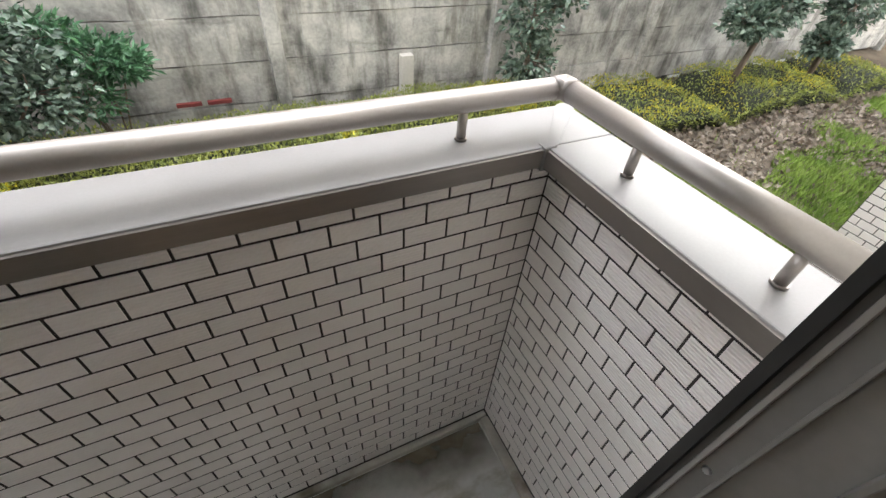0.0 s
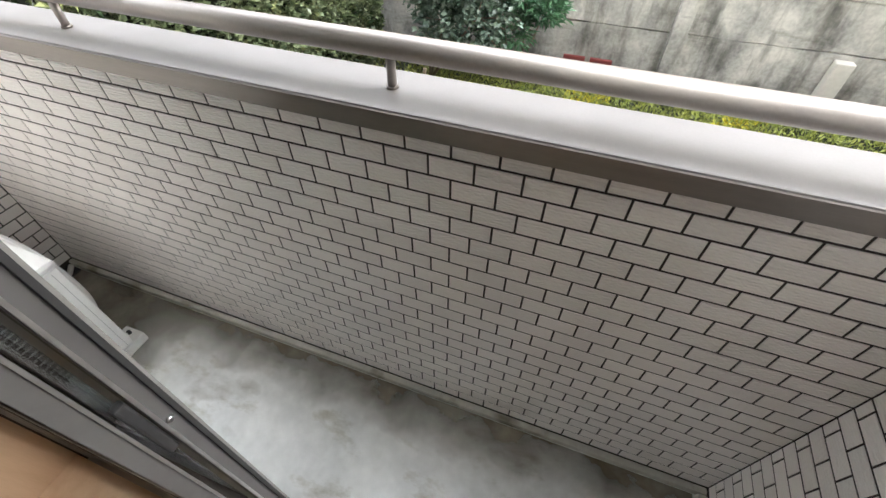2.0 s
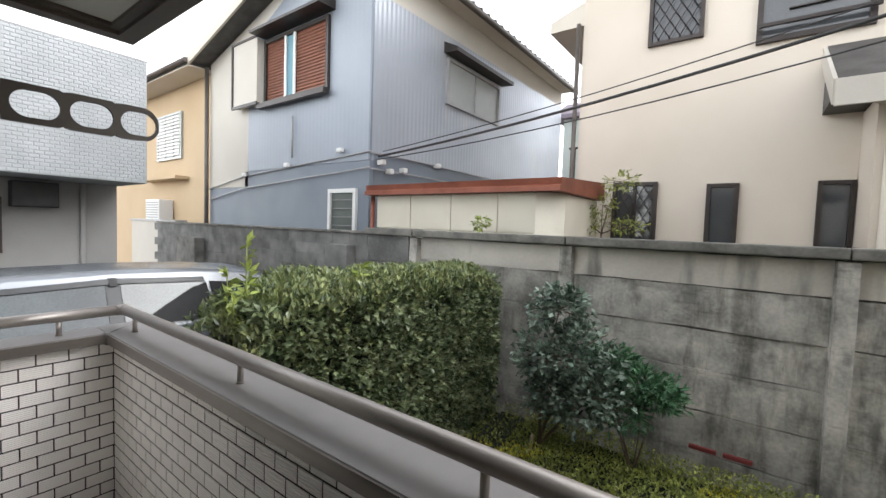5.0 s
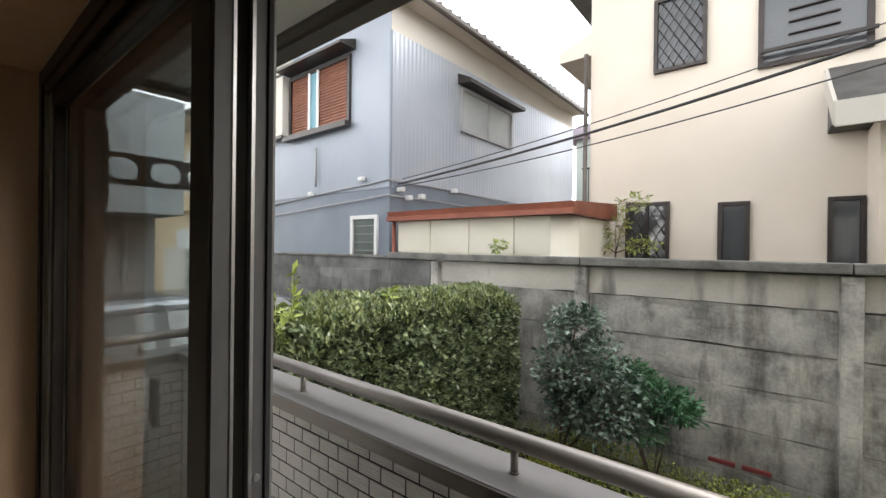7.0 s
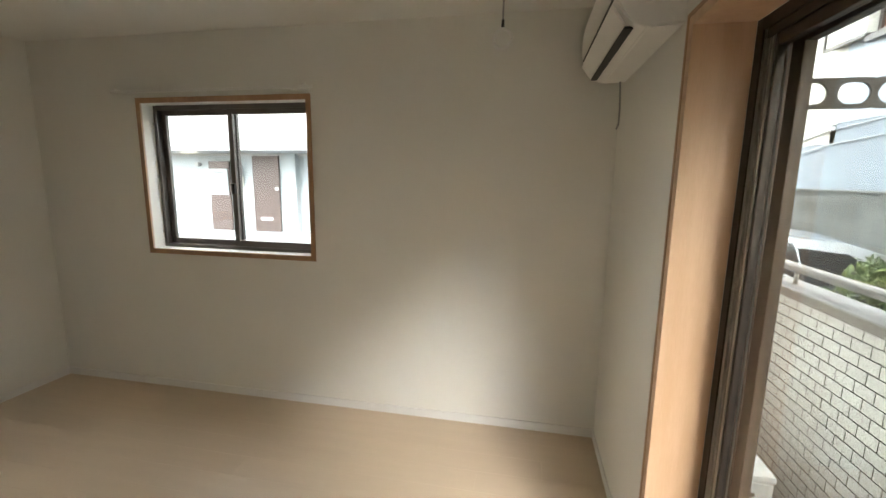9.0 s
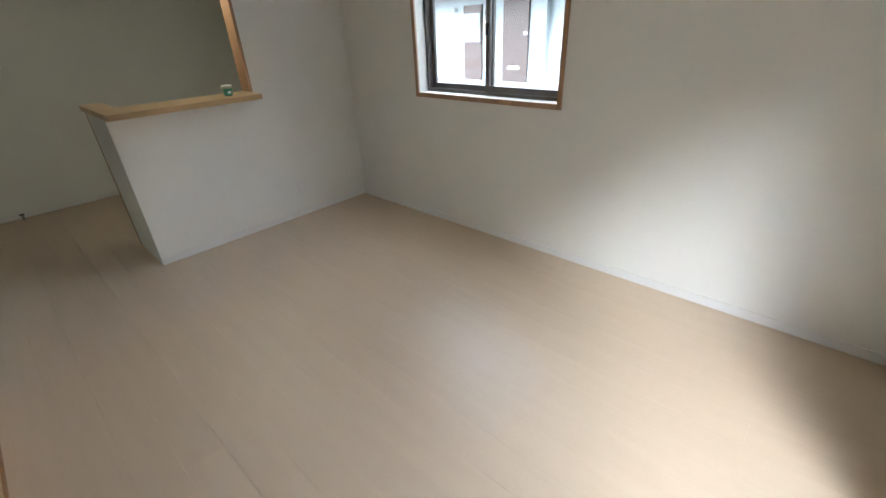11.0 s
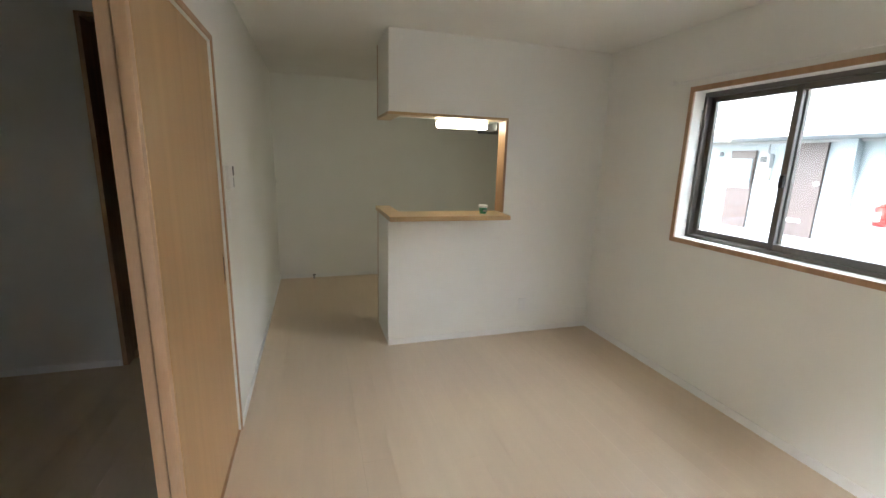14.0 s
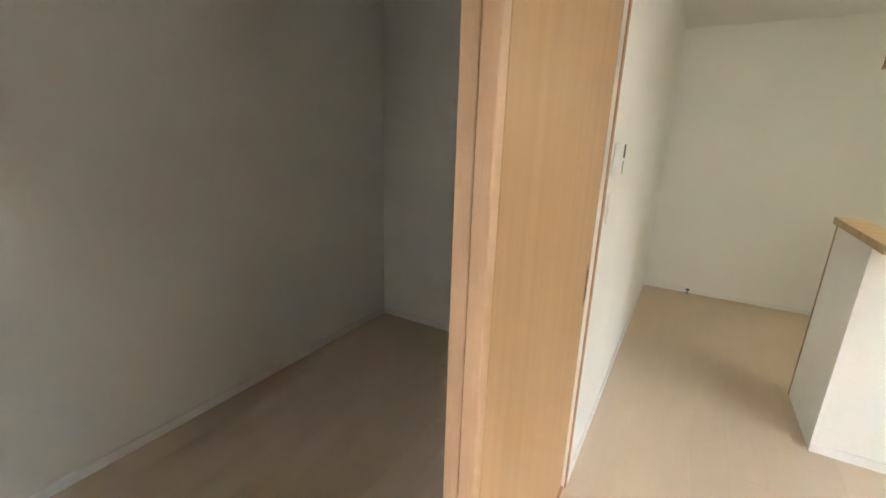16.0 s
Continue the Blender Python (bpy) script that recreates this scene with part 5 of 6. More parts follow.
bm = bmesh.new(); prism(bm, [(5.40, 2.97), (5.40, 3.06), (CY - 0.002, 3.75), (CY - 0.002, 2.97)], 0, 0.42, 3.0)
pr = part("porch_roof", bm, M_ROOF, hc, "dark slate porch roof")
part("porch_fascia", B(0.40, 3.0, 5.36, 5.399, 2.80, 3.05), M_CREAMW, pr)
bm = bmesh.new(); prism(bm, [(5.40, 2.82), (5.40, 3.06), (CY - 0.002, 3.74), (CY - 0.002, 3.50)], 0, 0.385, 0.419)
part("porch_barge", bm, M_CREAMW, pr)
part("porch_pipe", C((0.86, 5.70, GZ), (0.86, 5.70, 2.75), 0.045, seg=10), M_EAVE, hc)
bm = bmesh.new(); tube(bm, [(0.86, 5.70, 2.75), (0.84, 5.66, 2.85), (0.62, 5.58, 2.92), (0.56, 5.55, 2.98)], 0.045, 8)
part("pipe_bend", bm, M_EAVE, hc)

# ---- plain unseen neighbours closing the row north-east and east, added to block low sky
def plain_house(name, x0, x1, y0, y1, eave, ridge, label):
    h = struct(name, B(x0, x1, y0, y1, GZ, eave), M_CREAM, label)
    b = bmesh.new()
    prism(b, [(y0 - 0.5, eave), (y0 - 0.5, eave + 0.15), ((y0 + y1) / 2, ridge), (y1 + 0.5, eave + 0.15), (y1 + 0.5, eave)], 0, x0 - 0.4, x1 + 0.4)
    part("roof", b, M_ROOF, h, "dark pitched roof")
plain_house("wall_unseen_north", 6.7, 16.0, 6.6, 13.5, 5.7, 7.4, "plain cream house wall, added unseen beyond the garden fence to block low sky")
plain_house("wall_unseen_east", 13.0, 20.0, -9.0, 5.4, 5.4, 7.6, "plain cream house wall, added unseen at the end of the garden to block low sky")

# ---- pale house glimpsed in the gap
hp = thing("pale_house", (-5.0, 16, GZ), "pale green house far behind with a balcony rail", "house")
part("wall", B(-6.5, -2.8, 16.5, 19, GZ, 6.0), mat("pale_green_render", (0.52, 0.57, 0.53), (0.58, 0.63, 0.59), 1, 0.9), hp)
bm = bmesh.new(); prism(bm, [(16.2, 6.0), (16.2, 6.15), (17.8, 7.0), (19.4, 6.15), (19.4, 6.0)], 0, -6.9, -2.5)
part("roof", bm, mat("purple_slate", (0.16, 0.13, 0.16), (0.2, 0.17, 0.2), 3, 0.7), hp)
part("balcony_floor", B(-5.3, -3.2, 13.9, 16.49, 3.0, 3.12), M_DARKFRAME, hp)
for k in range(14):
    part("baluster", B(-5.25 + k * 0.15, -5.22 + k * 0.15, 13.95, 13.98, 3.121, 4.3), M_DARKFRAME, hp)
part("balcony_rail", B(-5.3, -3.2, 13.93, 14.0, 4.301, 4.36), M_DARKFRAME, hp)
house_window(hp, 1, 16.5, -5.0, -3.8, 3.3, 4.9, -1, M_FROST, M_LETTER, 0.06, 1)

# ---- overhead cables
def cable(pts, r):
    bm = bmesh.new()
    tube(bm, pts, r, 6)
    return solid("overhead_cable", bm, M_CABLE, "thin black overhead cable between the houses", "cable", "overhead cables")
def sag(a, b, drop, n=14):
    a, b = Vector(a), Vector(b)
    return [a.lerp(b, i / n) - Vector((0, 0, drop * 4 * (i / n) * (1 - i / n))) for i in range(n + 1)]
cable(sag((HX + 0.1, HY + 0.1, 2.68), (4.5, 5.4, 4.35), 0.20), 0.018)
cable(sag((HX + 0.1, HY + 0.2, 2.78), (4.5, 5.6, 4.62), 0.20), 0.007)
cable(sag((HX + 0.1, HY + 0.05, 2.62), (4.5, 5.2, 4.02), 0.24), 0.008)

# ---- white tiled apartment block
AXF = -7.6
ap = thing("apartment_block", (AXF, -2, GZ), "apartment block with white tiled upper storey over a grey wall", "apartment block")
part("upper_wall", B(-10.5, AXF - 0.006, -13, 2.46, 2.04, 3.84), M_TILEBED, ap)
part("lower_wall", B(-10.4, AXF - 1.15, -2.2, 2.40, GZ, 2.035), M_GREYWALL, ap)
part("lower_wall", B(-10.4, AXF - 1.0, -13, -2.21, GZ, 2.035), M_WHITEWALL, ap, "white entrance wall of the ground floor")
part("cap", B(-10.55, AXF + 0.0, -13, 2.47, 3.841, 3.87), M_GREYPL, ap)
tv, tf = [], []
for k in range(36):
    z0 = 2.045 + k * 0.05
    off = 0.05 if k % 2 else 0.0
    y = 2.46
    i = 0
    while y > (-1.2 if k < 36 else 0):
        w = 0.1 if i or not off else 0.05
        v, f = tile_mesh("t", w - 0.012, 0.038, 0.007, (1, 0, 0), None)
        n0 = len(tv)
        tv += [(a + AXF - 0.006, b + y - w / 2, c + z0 + 0.025) for a, b, c in v]
        tf += [tuple(n0 + j for j in g) for g in f]
        y -= w; i += 1
sheet("tiles", tv, tf, M_WHITETILE, ap, "stuff")
part("upper_face", B(AXF - 0.0055, AXF - 0.001, -12.9, -1.25, 2.045, 3.84), M_WHITETILE, ap)
w = house_window(ap, 0, AXF - 1.15, -1.2, 1.05, 0.95, 1.75, 1, M_WINDOW, M_BROWNDOOR, 0.06, 1)
for k in range(16):
    part("grille_bar", B(AXF - 1.08, AXF - 1.06, -1.12 + k * 0.14, -1.10 + k * 0.14, 1.0, 1.7), M_BROWNDOOR, w)
part("vent_hood", B(AXF - 1.149, AXF - 0.85, 1.12, 1.62, 1.62, 1.99, 0.02), M_BLACK, ap, "black extractor hood")
part("downpipe", C((AXF - 1.10, 1.95, GZ), (AXF - 1.10, 1.95, 2.03), 0.04, seg=8), M_GREYWALL, ap)
LX = AXF - 0.999
def seen_y(y, x=AXF - 1.0):
    """Carries a place on the tiled face back to the entrance wall behind it."""
    return -0.7 + (y + 0.7) * (x / -7.2)
def seen_z(z, x=AXF - 1.0):
    return 1.5 + (z - 1.5) * (x / -7.2)
for y0, y1, z0, z1, nm in ((-6.68, -6.24, 0.40, 1.80, "meter_door"), (-5.74, -5.20, 0.40, 1.93, "entrance_door")):
    d = part(nm, B(LX, LX + 0.05, seen_y(y0), seen_y(y1), seen_z(z0) - 0.3, seen_z(z1)), M_BROWNDOOR, ap)
    if nm == "meter_door":
        part("panel", B(LX + 0.051, LX + 0.08, seen_y(y0) + 0.03, seen_y(y1) - 0.03, seen_z(1.17), seen_z(1.66)), M_WHITEWALL, d, "white upper panel")
        part("panel_slot", B(LX + 0.081, LX + 0.086, seen_y(-6.56), seen_y(-6.36), seen_z(1.585), seen_z(1.60)), M_BLACK, d)
    else:
        part("mail_slot", B(LX + 0.051, LX + 0.07, seen_y(-5.60), seen_y(-5.36), seen_z(0.70), seen_z(0.755)), M_LETTER, d, "pale mail slot")
        part("knob", C((LX + 0.05, seen_y(-5.24), seen_z(1.3)), (LX + 0.10, seen_y(-5.24), seen_z(1.3)), 0.04, seg=10), M_LETTER, d)
part("ledge", B(LX + 0.05, AXF - 0.2, -13, -2.2, GZ, seen_z(0.42, AXF - 0.5)), M_WHITEWALL, ap, "low white corridor ledge")
part("corridor_beam", B(LX + 0.02, LX + 0.10, -13, -2.2, 1.98, 2.03), M_GREYPL, ap)
part("wall_lamp", C((LX + 0.0, seen_y(-6.9), seen_z(1.74)), (LX + 0.12, seen_y(-6.9), seen_z(1.74)), 0.05, seg=10), M_GREYPL, ap)
mt = part("meter_box", B(LX + 0.001, LX + 0.11, seen_y(-6.14), seen_y(-5.96), seen_z(1.52), seen_z(1.74), 0.01), M_GREYPL, ap)
part("meter_glass", B(LX + 0.111, LX + 0.12, seen_y(-6.11), seen_y(-6.0), seen_z(1.6), seen_z(1.70)), M_BLACK, mt)
part("meter_base", B(LX + 0.001, LX + 0.09, seen_y(-6.16), seen_y(-5.96), seen_z(1.33), seen_z(1.515), 0.01), M_SHED, ap)
part("conduit", C((LX + 0.03, seen_y(-6.05), seen_z(1.75)), (LX + 0.03, seen_y(-6.05), 2.03), 0.015, seg=6), M_GREYPL, ap)
part("column", B(LX + 0.001, LX + 0.16, seen_y(-5.0), seen_y(-4.8), GZ, 2.03), M_WHITEWALL, ap)
fe = thing("fire_extinguisher", (AXF - 0.9, seen_y(-4.40), 0.7), "red fire extinguisher hanging on the corridor wall", "fire extinguisher")
part("cylinder", C((LX + 0.10, seen_y(-4.40), seen_z(0.80)), (LX + 0.10, seen_y(-4.40), seen_z(1.05)), 0.085, 0.085, 18), M_RED, fe)
part("neck", C((LX + 0.10, seen_y(-4.40), seen_z(1.051)), (LX + 0.10, seen_y(-4.40), seen_z(1.10)), 0.06, 0.02, 14), M_RED, fe)
part("label", B(LX + 0.17, LX + 0.19, seen_y(-4.43), seen_y(-4.37), seen_z(0.87), seen_z(0.98)), M_LETTER, fe)
part("bracket", B(LX + 0.001, LX + 0.02, seen_y(-4.45), seen_y(-4.35), seen_z(0.8), seen_z(1.1)), M_LETTER, fe)
part("sign", B(LX + 0.001, LX + 0.012, seen_y(-4.37), seen_y(-4.27), seen_z(1.13), seen_z(1.30)), M_RED, fe)

# ---- parked car
car = thing("car", (-5.5, 0.6, GZ + 0.05), "silver hatchback parked behind the hedge", "car")
CXN, CXF, CG = -4.66, -6.34, GZ + 0.05
prof = [(-1.85, 0.30), (-1.92, 0.55), (-1.80, 0.78), (-0.75, 0.92), (0.05, 1.34), (0.60, 1.445), (1.35, 1.46), (2.10, 1.44), (2.62, 1.39), (2.96, 1.29), (3.16, 1.05), (3.26, 0.62), (3.22, 0.30)]
bm = bmesh.new()
def car_ring(x, inset):
    """The car's side outline at x, its upper body leaning in."""
    return [bm.verts.new((x + inset * max(0.0, (z - 0.85)) * 1.0, y, CG + z)) for y, z in prof]
rings = [car_ring(CXN - 0.05, -0.42), car_ring(CXN - 0.20, -0.55), car_ring((CXN + CXF) / 2, 0.0), car_ring(CXF + 0.20, 0.55), car_ring(CXF + 0.05, 0.42)]
for v in rings[0] + rings[4]:
    v.co.z -= 0.03 if v.co.z > CG + 0.9 else 0
for v in rings[2]:
    v.co.z += 0.04 if v.co.z > CG + 1.2 else 0
for q, w in zip(rings, rings[1:]):
    for i in range(len(prof)):
        f = bm.faces.new((q[i], q[(i + 1) % len(prof)], w[(i + 1) % len(prof)], w[i])); f.smooth = True
bm.faces.new(rings[0]); bm.faces.new(rings[-1][::-1])
part("body", bm, M_CARPAINT, car)
def side_pane(pts, nm, off=0.012, m=M_CARGLASS):
    b = bmesh.new()
    lo = [b.verts.new((CXN - 0.05 - 0.42 * max(0, z - 0.85) + off, y, CG + z - 0.03)) for y, z in pts]
    hi = [b.verts.new((CXN - 0.05 - 0.42 * max(0, z - 0.85) - 0.03, y, CG + z - 0.03)) for y, z in pts]
    n = len(pts)
    b.faces.new(lo); b.faces.new(hi[::-1])
    for i in range(n):
        b.faces.new((lo[i], lo[(i + 1) % n], hi[(i + 1) % n], hi[i]))
    return part(nm, b, m, car)
side_pane([(-0.40, 0.97), (0.10, 1.27), (0.55, 1.36), (1.24, 1.385), (1.24, 0.97)], "front_door_glass")
side_pane([(1.36, 0.97), (1.36, 1.385), (1.90, 1.375), (2.12, 1.35), (2.16, 0.97)], "rear_door_glass")
side_pane([(2.20, 0.97), (2.16, 1.34), (2.62, 1.29), (2.86, 1.03)], "quarter_glass", 0.014, m=M_DARKPANE)
# Dark patch painted where the rear door glass mirrors no sky.
side_pane([(1.42, 0.975), (1.70, 1.14), (1.98, 1.29), (2.125, 1.325), (2.165, 0.975)], "dark_reflection_patch", 0.015, M_DARKPANE)
side_pane([(0.02, 1.285), (0.55, 1.395), (1.30, 1.425), (2.10, 1.39), (2.10, 1.345), (1.30, 1.38), (0.55, 1.352), (0.06, 1.25)], "rain_visor", 0.03, M_VISOR)
side_pane([(1.245, 0.97), (1.245, 1.40), (1.355, 1.40), (1.355, 0.97)], "pillar", 0.010, M_VISOR)
side_pane([(1.27, 1.36), (1.27, 1.43), (1.33, 1.43), (1.33, 1.36)], "visor_clip", 0.036, M_BLACK)
bm = bmesh.new()
v = [bm.verts.new(p) for p in ((CXN - 0.20, -0.70, CG + 0.955), (CXF + 0.20, -0.70, CG + 0.955), (CXF + 0.42, 0.02, CG + 1.335), (CXN - 0.42, 0.02, CG + 1.335))]
f = bm.faces.new(v)
bmesh.ops.solidify(bm, geom=[f], thickness=0.012)
bmesh.ops.translate(bm, verts=bm.verts, vec=(0, -0.012, 0.022))
part("windscreen", bm, M_CARGLASS, car)
for y in (-1.15, 1.75):
    for x0, x1 in ((CXN - 0.20, CXN - 0.02), (CXF + 0.02, CXF + 0.20)):
        wh = part("wheel", C((x0, y, CG + 0.31), (x1, y, CG + 0.31), 0.31, seg=28), M_TYRE, car)
        part("rim", C((x1 - 0.004 if x0 > CXF + 1 else x0 - 0.006, y, CG + 0.31), (x1 + 0.008 if x0 > CXF + 1 else x0 + 0.004, y, CG + 0.31), 0.19, seg=20), M_SASHLIGHT, wh)
part("tail_lamp", B(CXN - 0.24, CXN - 0.06, 3.02, 3.20, CG + 0.80, CG + 1.02, 0.02), M_RED, car)
part("headlight", B(CXN - 0.35, CXN - 0.06, -1.90, -1.72, CG + 0.58, CG + 0.74, 0.02), M_FROST, car)
part("mirror", B(CXN - 0.04, CXN + 0.14, -0.42, -0.28, CG + 0.95, CG + 1.08, 0.03), M_CARPAINT, car)
part("bumper", B(CXF + 0.1, CXN - 0.1, 3.20, 3.30, CG + 0.28, CG + 0.55, 0.03), M_CARPAINT, car)

# ---- hedge
hd = thing("hedge", (-2.4, 2.1, GZ), "thick clipped evergreen hedge with a few pale top shoots", "hedge")
HX0, HX1, HY0, HY1, HZ = -2.62, -2.02, 1.02, 3.52, 1.20
def hedge_top(x, y):
    near, far, edge = max(0, 1.55 - y) / 0.45, max(0, y - 3.2) / 0.32, max(0, x - HX1 + 0.22) / 0.22
    return HZ - 0.03 + 0.055 * noise.noise((x * 2.5, y * 2.5, 1)) - 0.15 * near * near - 0.14 * far * far - 0.10 * edge * edge
def hedge_side(y, z):
    near, top = max(0, 1.5 - y) / 0.4, max(0, z - 0.85) / 0.3
    return HX1 + 0.08 * noise.noise((y * 2.2, z * 2.2, 5)) - 0.03 - 0.16 * near * near - 0.09 * top * top
# Filler body whose near-black colour stands in for shade inside the hedge.
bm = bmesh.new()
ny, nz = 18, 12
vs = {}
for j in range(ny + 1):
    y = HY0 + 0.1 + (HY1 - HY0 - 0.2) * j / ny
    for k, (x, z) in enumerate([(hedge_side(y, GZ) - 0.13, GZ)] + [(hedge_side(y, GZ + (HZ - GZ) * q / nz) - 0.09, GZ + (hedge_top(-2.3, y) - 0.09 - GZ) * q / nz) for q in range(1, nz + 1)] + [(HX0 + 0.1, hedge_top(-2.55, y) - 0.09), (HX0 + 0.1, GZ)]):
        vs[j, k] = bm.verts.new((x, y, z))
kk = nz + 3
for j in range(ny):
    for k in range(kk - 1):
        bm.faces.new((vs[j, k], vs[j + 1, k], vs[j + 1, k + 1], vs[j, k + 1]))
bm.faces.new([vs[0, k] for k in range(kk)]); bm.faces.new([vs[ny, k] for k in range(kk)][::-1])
part("inner_mass", bm, M_CORE, hd, "near-black filler, painted shade inside the hedge")
def on_side(rng):
    y, z = rng.uniform(HY0 + 0.05, HY1), rng.uniform(GZ + 0.12, HZ - 0.05)
    return (hedge_side(y, z) - abs(rng.gauss(0, 0.045)) + 0.02, y, min(z, hedge_top(-2.1, y))), (1, 0, 0.1)
def on_top(rng):
    x, y = rng.uniform(HX0, HX1), rng.uniform(HY0, HY1)
    return (x, y, hedge_top(x, y) - abs(rng.gauss(0, 0.05)) + 0.02), (0, 0, 1)
def on_end(rng):
    x, z = rng.uniform(HX0, HX1), rng.uniform(GZ + 0.3, HZ - 0.08)
    s = rng.random() < 0.6
    return (x, (HY0 + 0.1 + abs(rng.gauss(0, 0.05)) - 0.05 * noise.noise((x * 3, z * 3, 0))) if s else HY1 - 0.05 - abs(rng.gauss(0, 0.04)), z), (0.2, -1 if s else 1, 0.1)
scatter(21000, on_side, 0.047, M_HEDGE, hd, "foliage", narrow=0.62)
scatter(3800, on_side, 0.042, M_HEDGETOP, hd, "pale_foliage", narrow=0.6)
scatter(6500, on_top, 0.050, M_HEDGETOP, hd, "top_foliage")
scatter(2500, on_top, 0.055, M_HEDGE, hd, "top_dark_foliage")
scatter(5200, on_end, 0.058, M_HEDGE, hd, "end_foliage")
for (x, y), h in {(-2.26, 1.16): 0.36, (-2.34, 1.10): 0.22, (-2.22, 1.07): 0.16, (-2.38, 1.22): 0.10, (-2.2, 1.9): 0.10}.items():
    bm = bmesh.new()
    z0 = hedge_top(x, y) - 0.15
    limb(bm, [(x, y, z0), (x + 0.01, y - 0.01, z0 + (h + 0.15) * 0.5), (x - 0.01, y, z0 + h + 0.15)], 0.006, 0.003)
    st = part("shoot", bm, M_SPROUT, hd, "pale green upright shoot")
    def on_shoot(rng, x=x, y=y, z0=z0, h=h):
        return (x, y, z0 + 0.10 + rng.random() ** 0.7 * (h + 0.05)), (rng.gauss(0, 1), rng.gauss(0, 1), 0.3)
    scatter(int(12 + h * 45), on_shoot, 0.075, M_SPROUT, st, "leaf_tuft", narrow=0.4)
bm = bmesh.new()
rng = random.Random(9)
for k in range(16):
    y = HY0 + 0.2 + k * 0.13
    limb(bm, [(-2.3, y, GZ), (-2.25 + rng.uniform(-.05, .05), y + rng.uniform(-.05, .05), GZ + 0.3), (-2.15, y + rng.uniform(-.1, .1), GZ + 0.6)], 0.016, 0.008)
part("stems", bm, M_BARK, hd)

# ---- garden trees
def tree(name, base, blobs, leaves, size, material, trunk_r, label, lean=(0, 0), narrow=0.5, fork=0.25):
    t = thing(name, base, label, "tree")
    bx, by, bz = base
    bm = bmesh.new()
    rng = random.Random(hash_of(label))
    top = max(b[2] for b in blobs)
    split = (bx + lean[0] * 0.5, by + lean[1] * 0.5, bz + (top - bz) * fork)
    limb(bm, [(bx, by, bz - 0.05), (bx + lean[0] * 0.2 + 0.01, by + lean[1] * 0.2, bz + (top - bz) * fork * 0.5), split], trunk_r, trunk_r * 0.75, 9)
    for cx, cy, cz, rx, ry, rz in blobs:
        mid = ((split[0] + cx) / 2 + rng.uniform(-.04, .04), (split[1] + cy) / 2 + rng.uniform(-.04, .04), (split[2] + cz) / 2)
        limb(bm, [split, mid, (cx, cy, cz)], trunk_r * 0.6, trunk_r * 0.25, 7)
        for _ in range(5):
            a = rng.uniform(0, 6.28)
            limb(bm, [(cx, cy, cz), (cx + rx * 0.75 * math.cos(a), cy + ry * 0.75 * math.sin(a), cz + rz * rng.uniform(-.6, .7))], trunk_r * 0.25, 0.003, 5)
    part("trunk", bm, M_BARK, t)
    def place(rng):
        cx, cy, cz, rx, ry, rz = rng.choice(blobs)
        while True:
            d = Vector((rng.gauss(0, 1), rng.gauss(0, 1), rng.gauss(0, 1))).normalized()
            r = rng.uniform(0.45, 1.0) * (0.82 + 0.35 * noise.noise((d * 1.9 + Vector((cx * 3, cy, cz)))))
            if noise.noise((Vector((cx + d.x * rx * r, cy + d.y * ry * r, cz + d.z * rz * r)) * 5.0)) > -0.28:
                return (cx + d.x * rx * r, cy + d.y * ry * r, cz + d.z * rz * r), d
    scatter(leaves, place, size, material, t, "crown", narrow=narrow, lift=0.0)
    return t
T1 = tree("shrub_tree", (-1.38, 3.02, GZ), [(-1.26, 3.02, 0.96, 0.27, 0.27, 0.26), (-1.14, 3.00, 0.66, 0.37, 0.32, 0.34), (-1.33, 3.02, 0.58, 0.32, 0.28, 0.34), (-1.02, 3.02, 0.36, 0.32, 0.28, 0.30), (-1.22, 3.0, 0.32, 0.30, 0.26, 0.24)], 4800, 0.052, M_OLIVE, 0.024, "small grey-green shrub tree against the concrete fence", narrow=0.62)
bm = bmesh.new(); limb(bm, [(-1.46, 3.0, GZ), (-1.42, 3.0, GZ + 0.45)], 0.016, 0.014)
solid("stake", bm, mat("pale_stake_wood", (0.42, 0.33, 0.24), (0.5, 0.4, 0.3), 6, 0.8, bump=0.2), "pale wooden stake beside the shrub tree", "stake")
tree("nandina", (-0.74, 3.25, GZ), [(-0.96, 3.30, 0.56, 0.30, 0.26, 0.17), (-0.75, 3.30, 0.46, 0.32, 0.25, 0.14), (-1.04, 3.28, 0.38, 0.26, 0.24, 0.22), (-0.60, 3.30, 0.38, 0.20, 0.2, 0.10), (-0.86, 3.24, 0.24, 0.28, 0.24, 0.20)], 3200, 0.068, M_NANDINA, 0.014, "bright green nandina bush beside the concrete fence", narrow=0.30)
tree("shrub_tree", (2.55, 3.30, GZ), [(2.50, 3.30, 0.52, 0.36, 0.3, 0.34), (2.75, 3.30, 0.80, 0.36, 0.3, 0.34), (2.55, 3.28, 0.15, 0.30, 0.26, 0.30), (2.45, 3.3, 1.0, 0.34, 0.3, 0.3)], 3400, 0.062, M_OLIVE, 0.026, "grey-green garden tree with a bushy crown", narrow=0.6)
tree("shrub_tree", (5.40, 3.05, GZ), [(5.2, 3.05, 0.42, 0.42, 0.34, 0.24), (5.6, 3.05, 0.55, 0.40, 0.34, 0.30), (5.45, 3.05, 0.85, 0.5, 0.4, 0.4)], 3000, 0.075, M_OLIVE, 0.040, "grey-green garden tree with a leaning forked trunk", lean=(0.2, 0.0), narrow=0.6, fork=0.5)
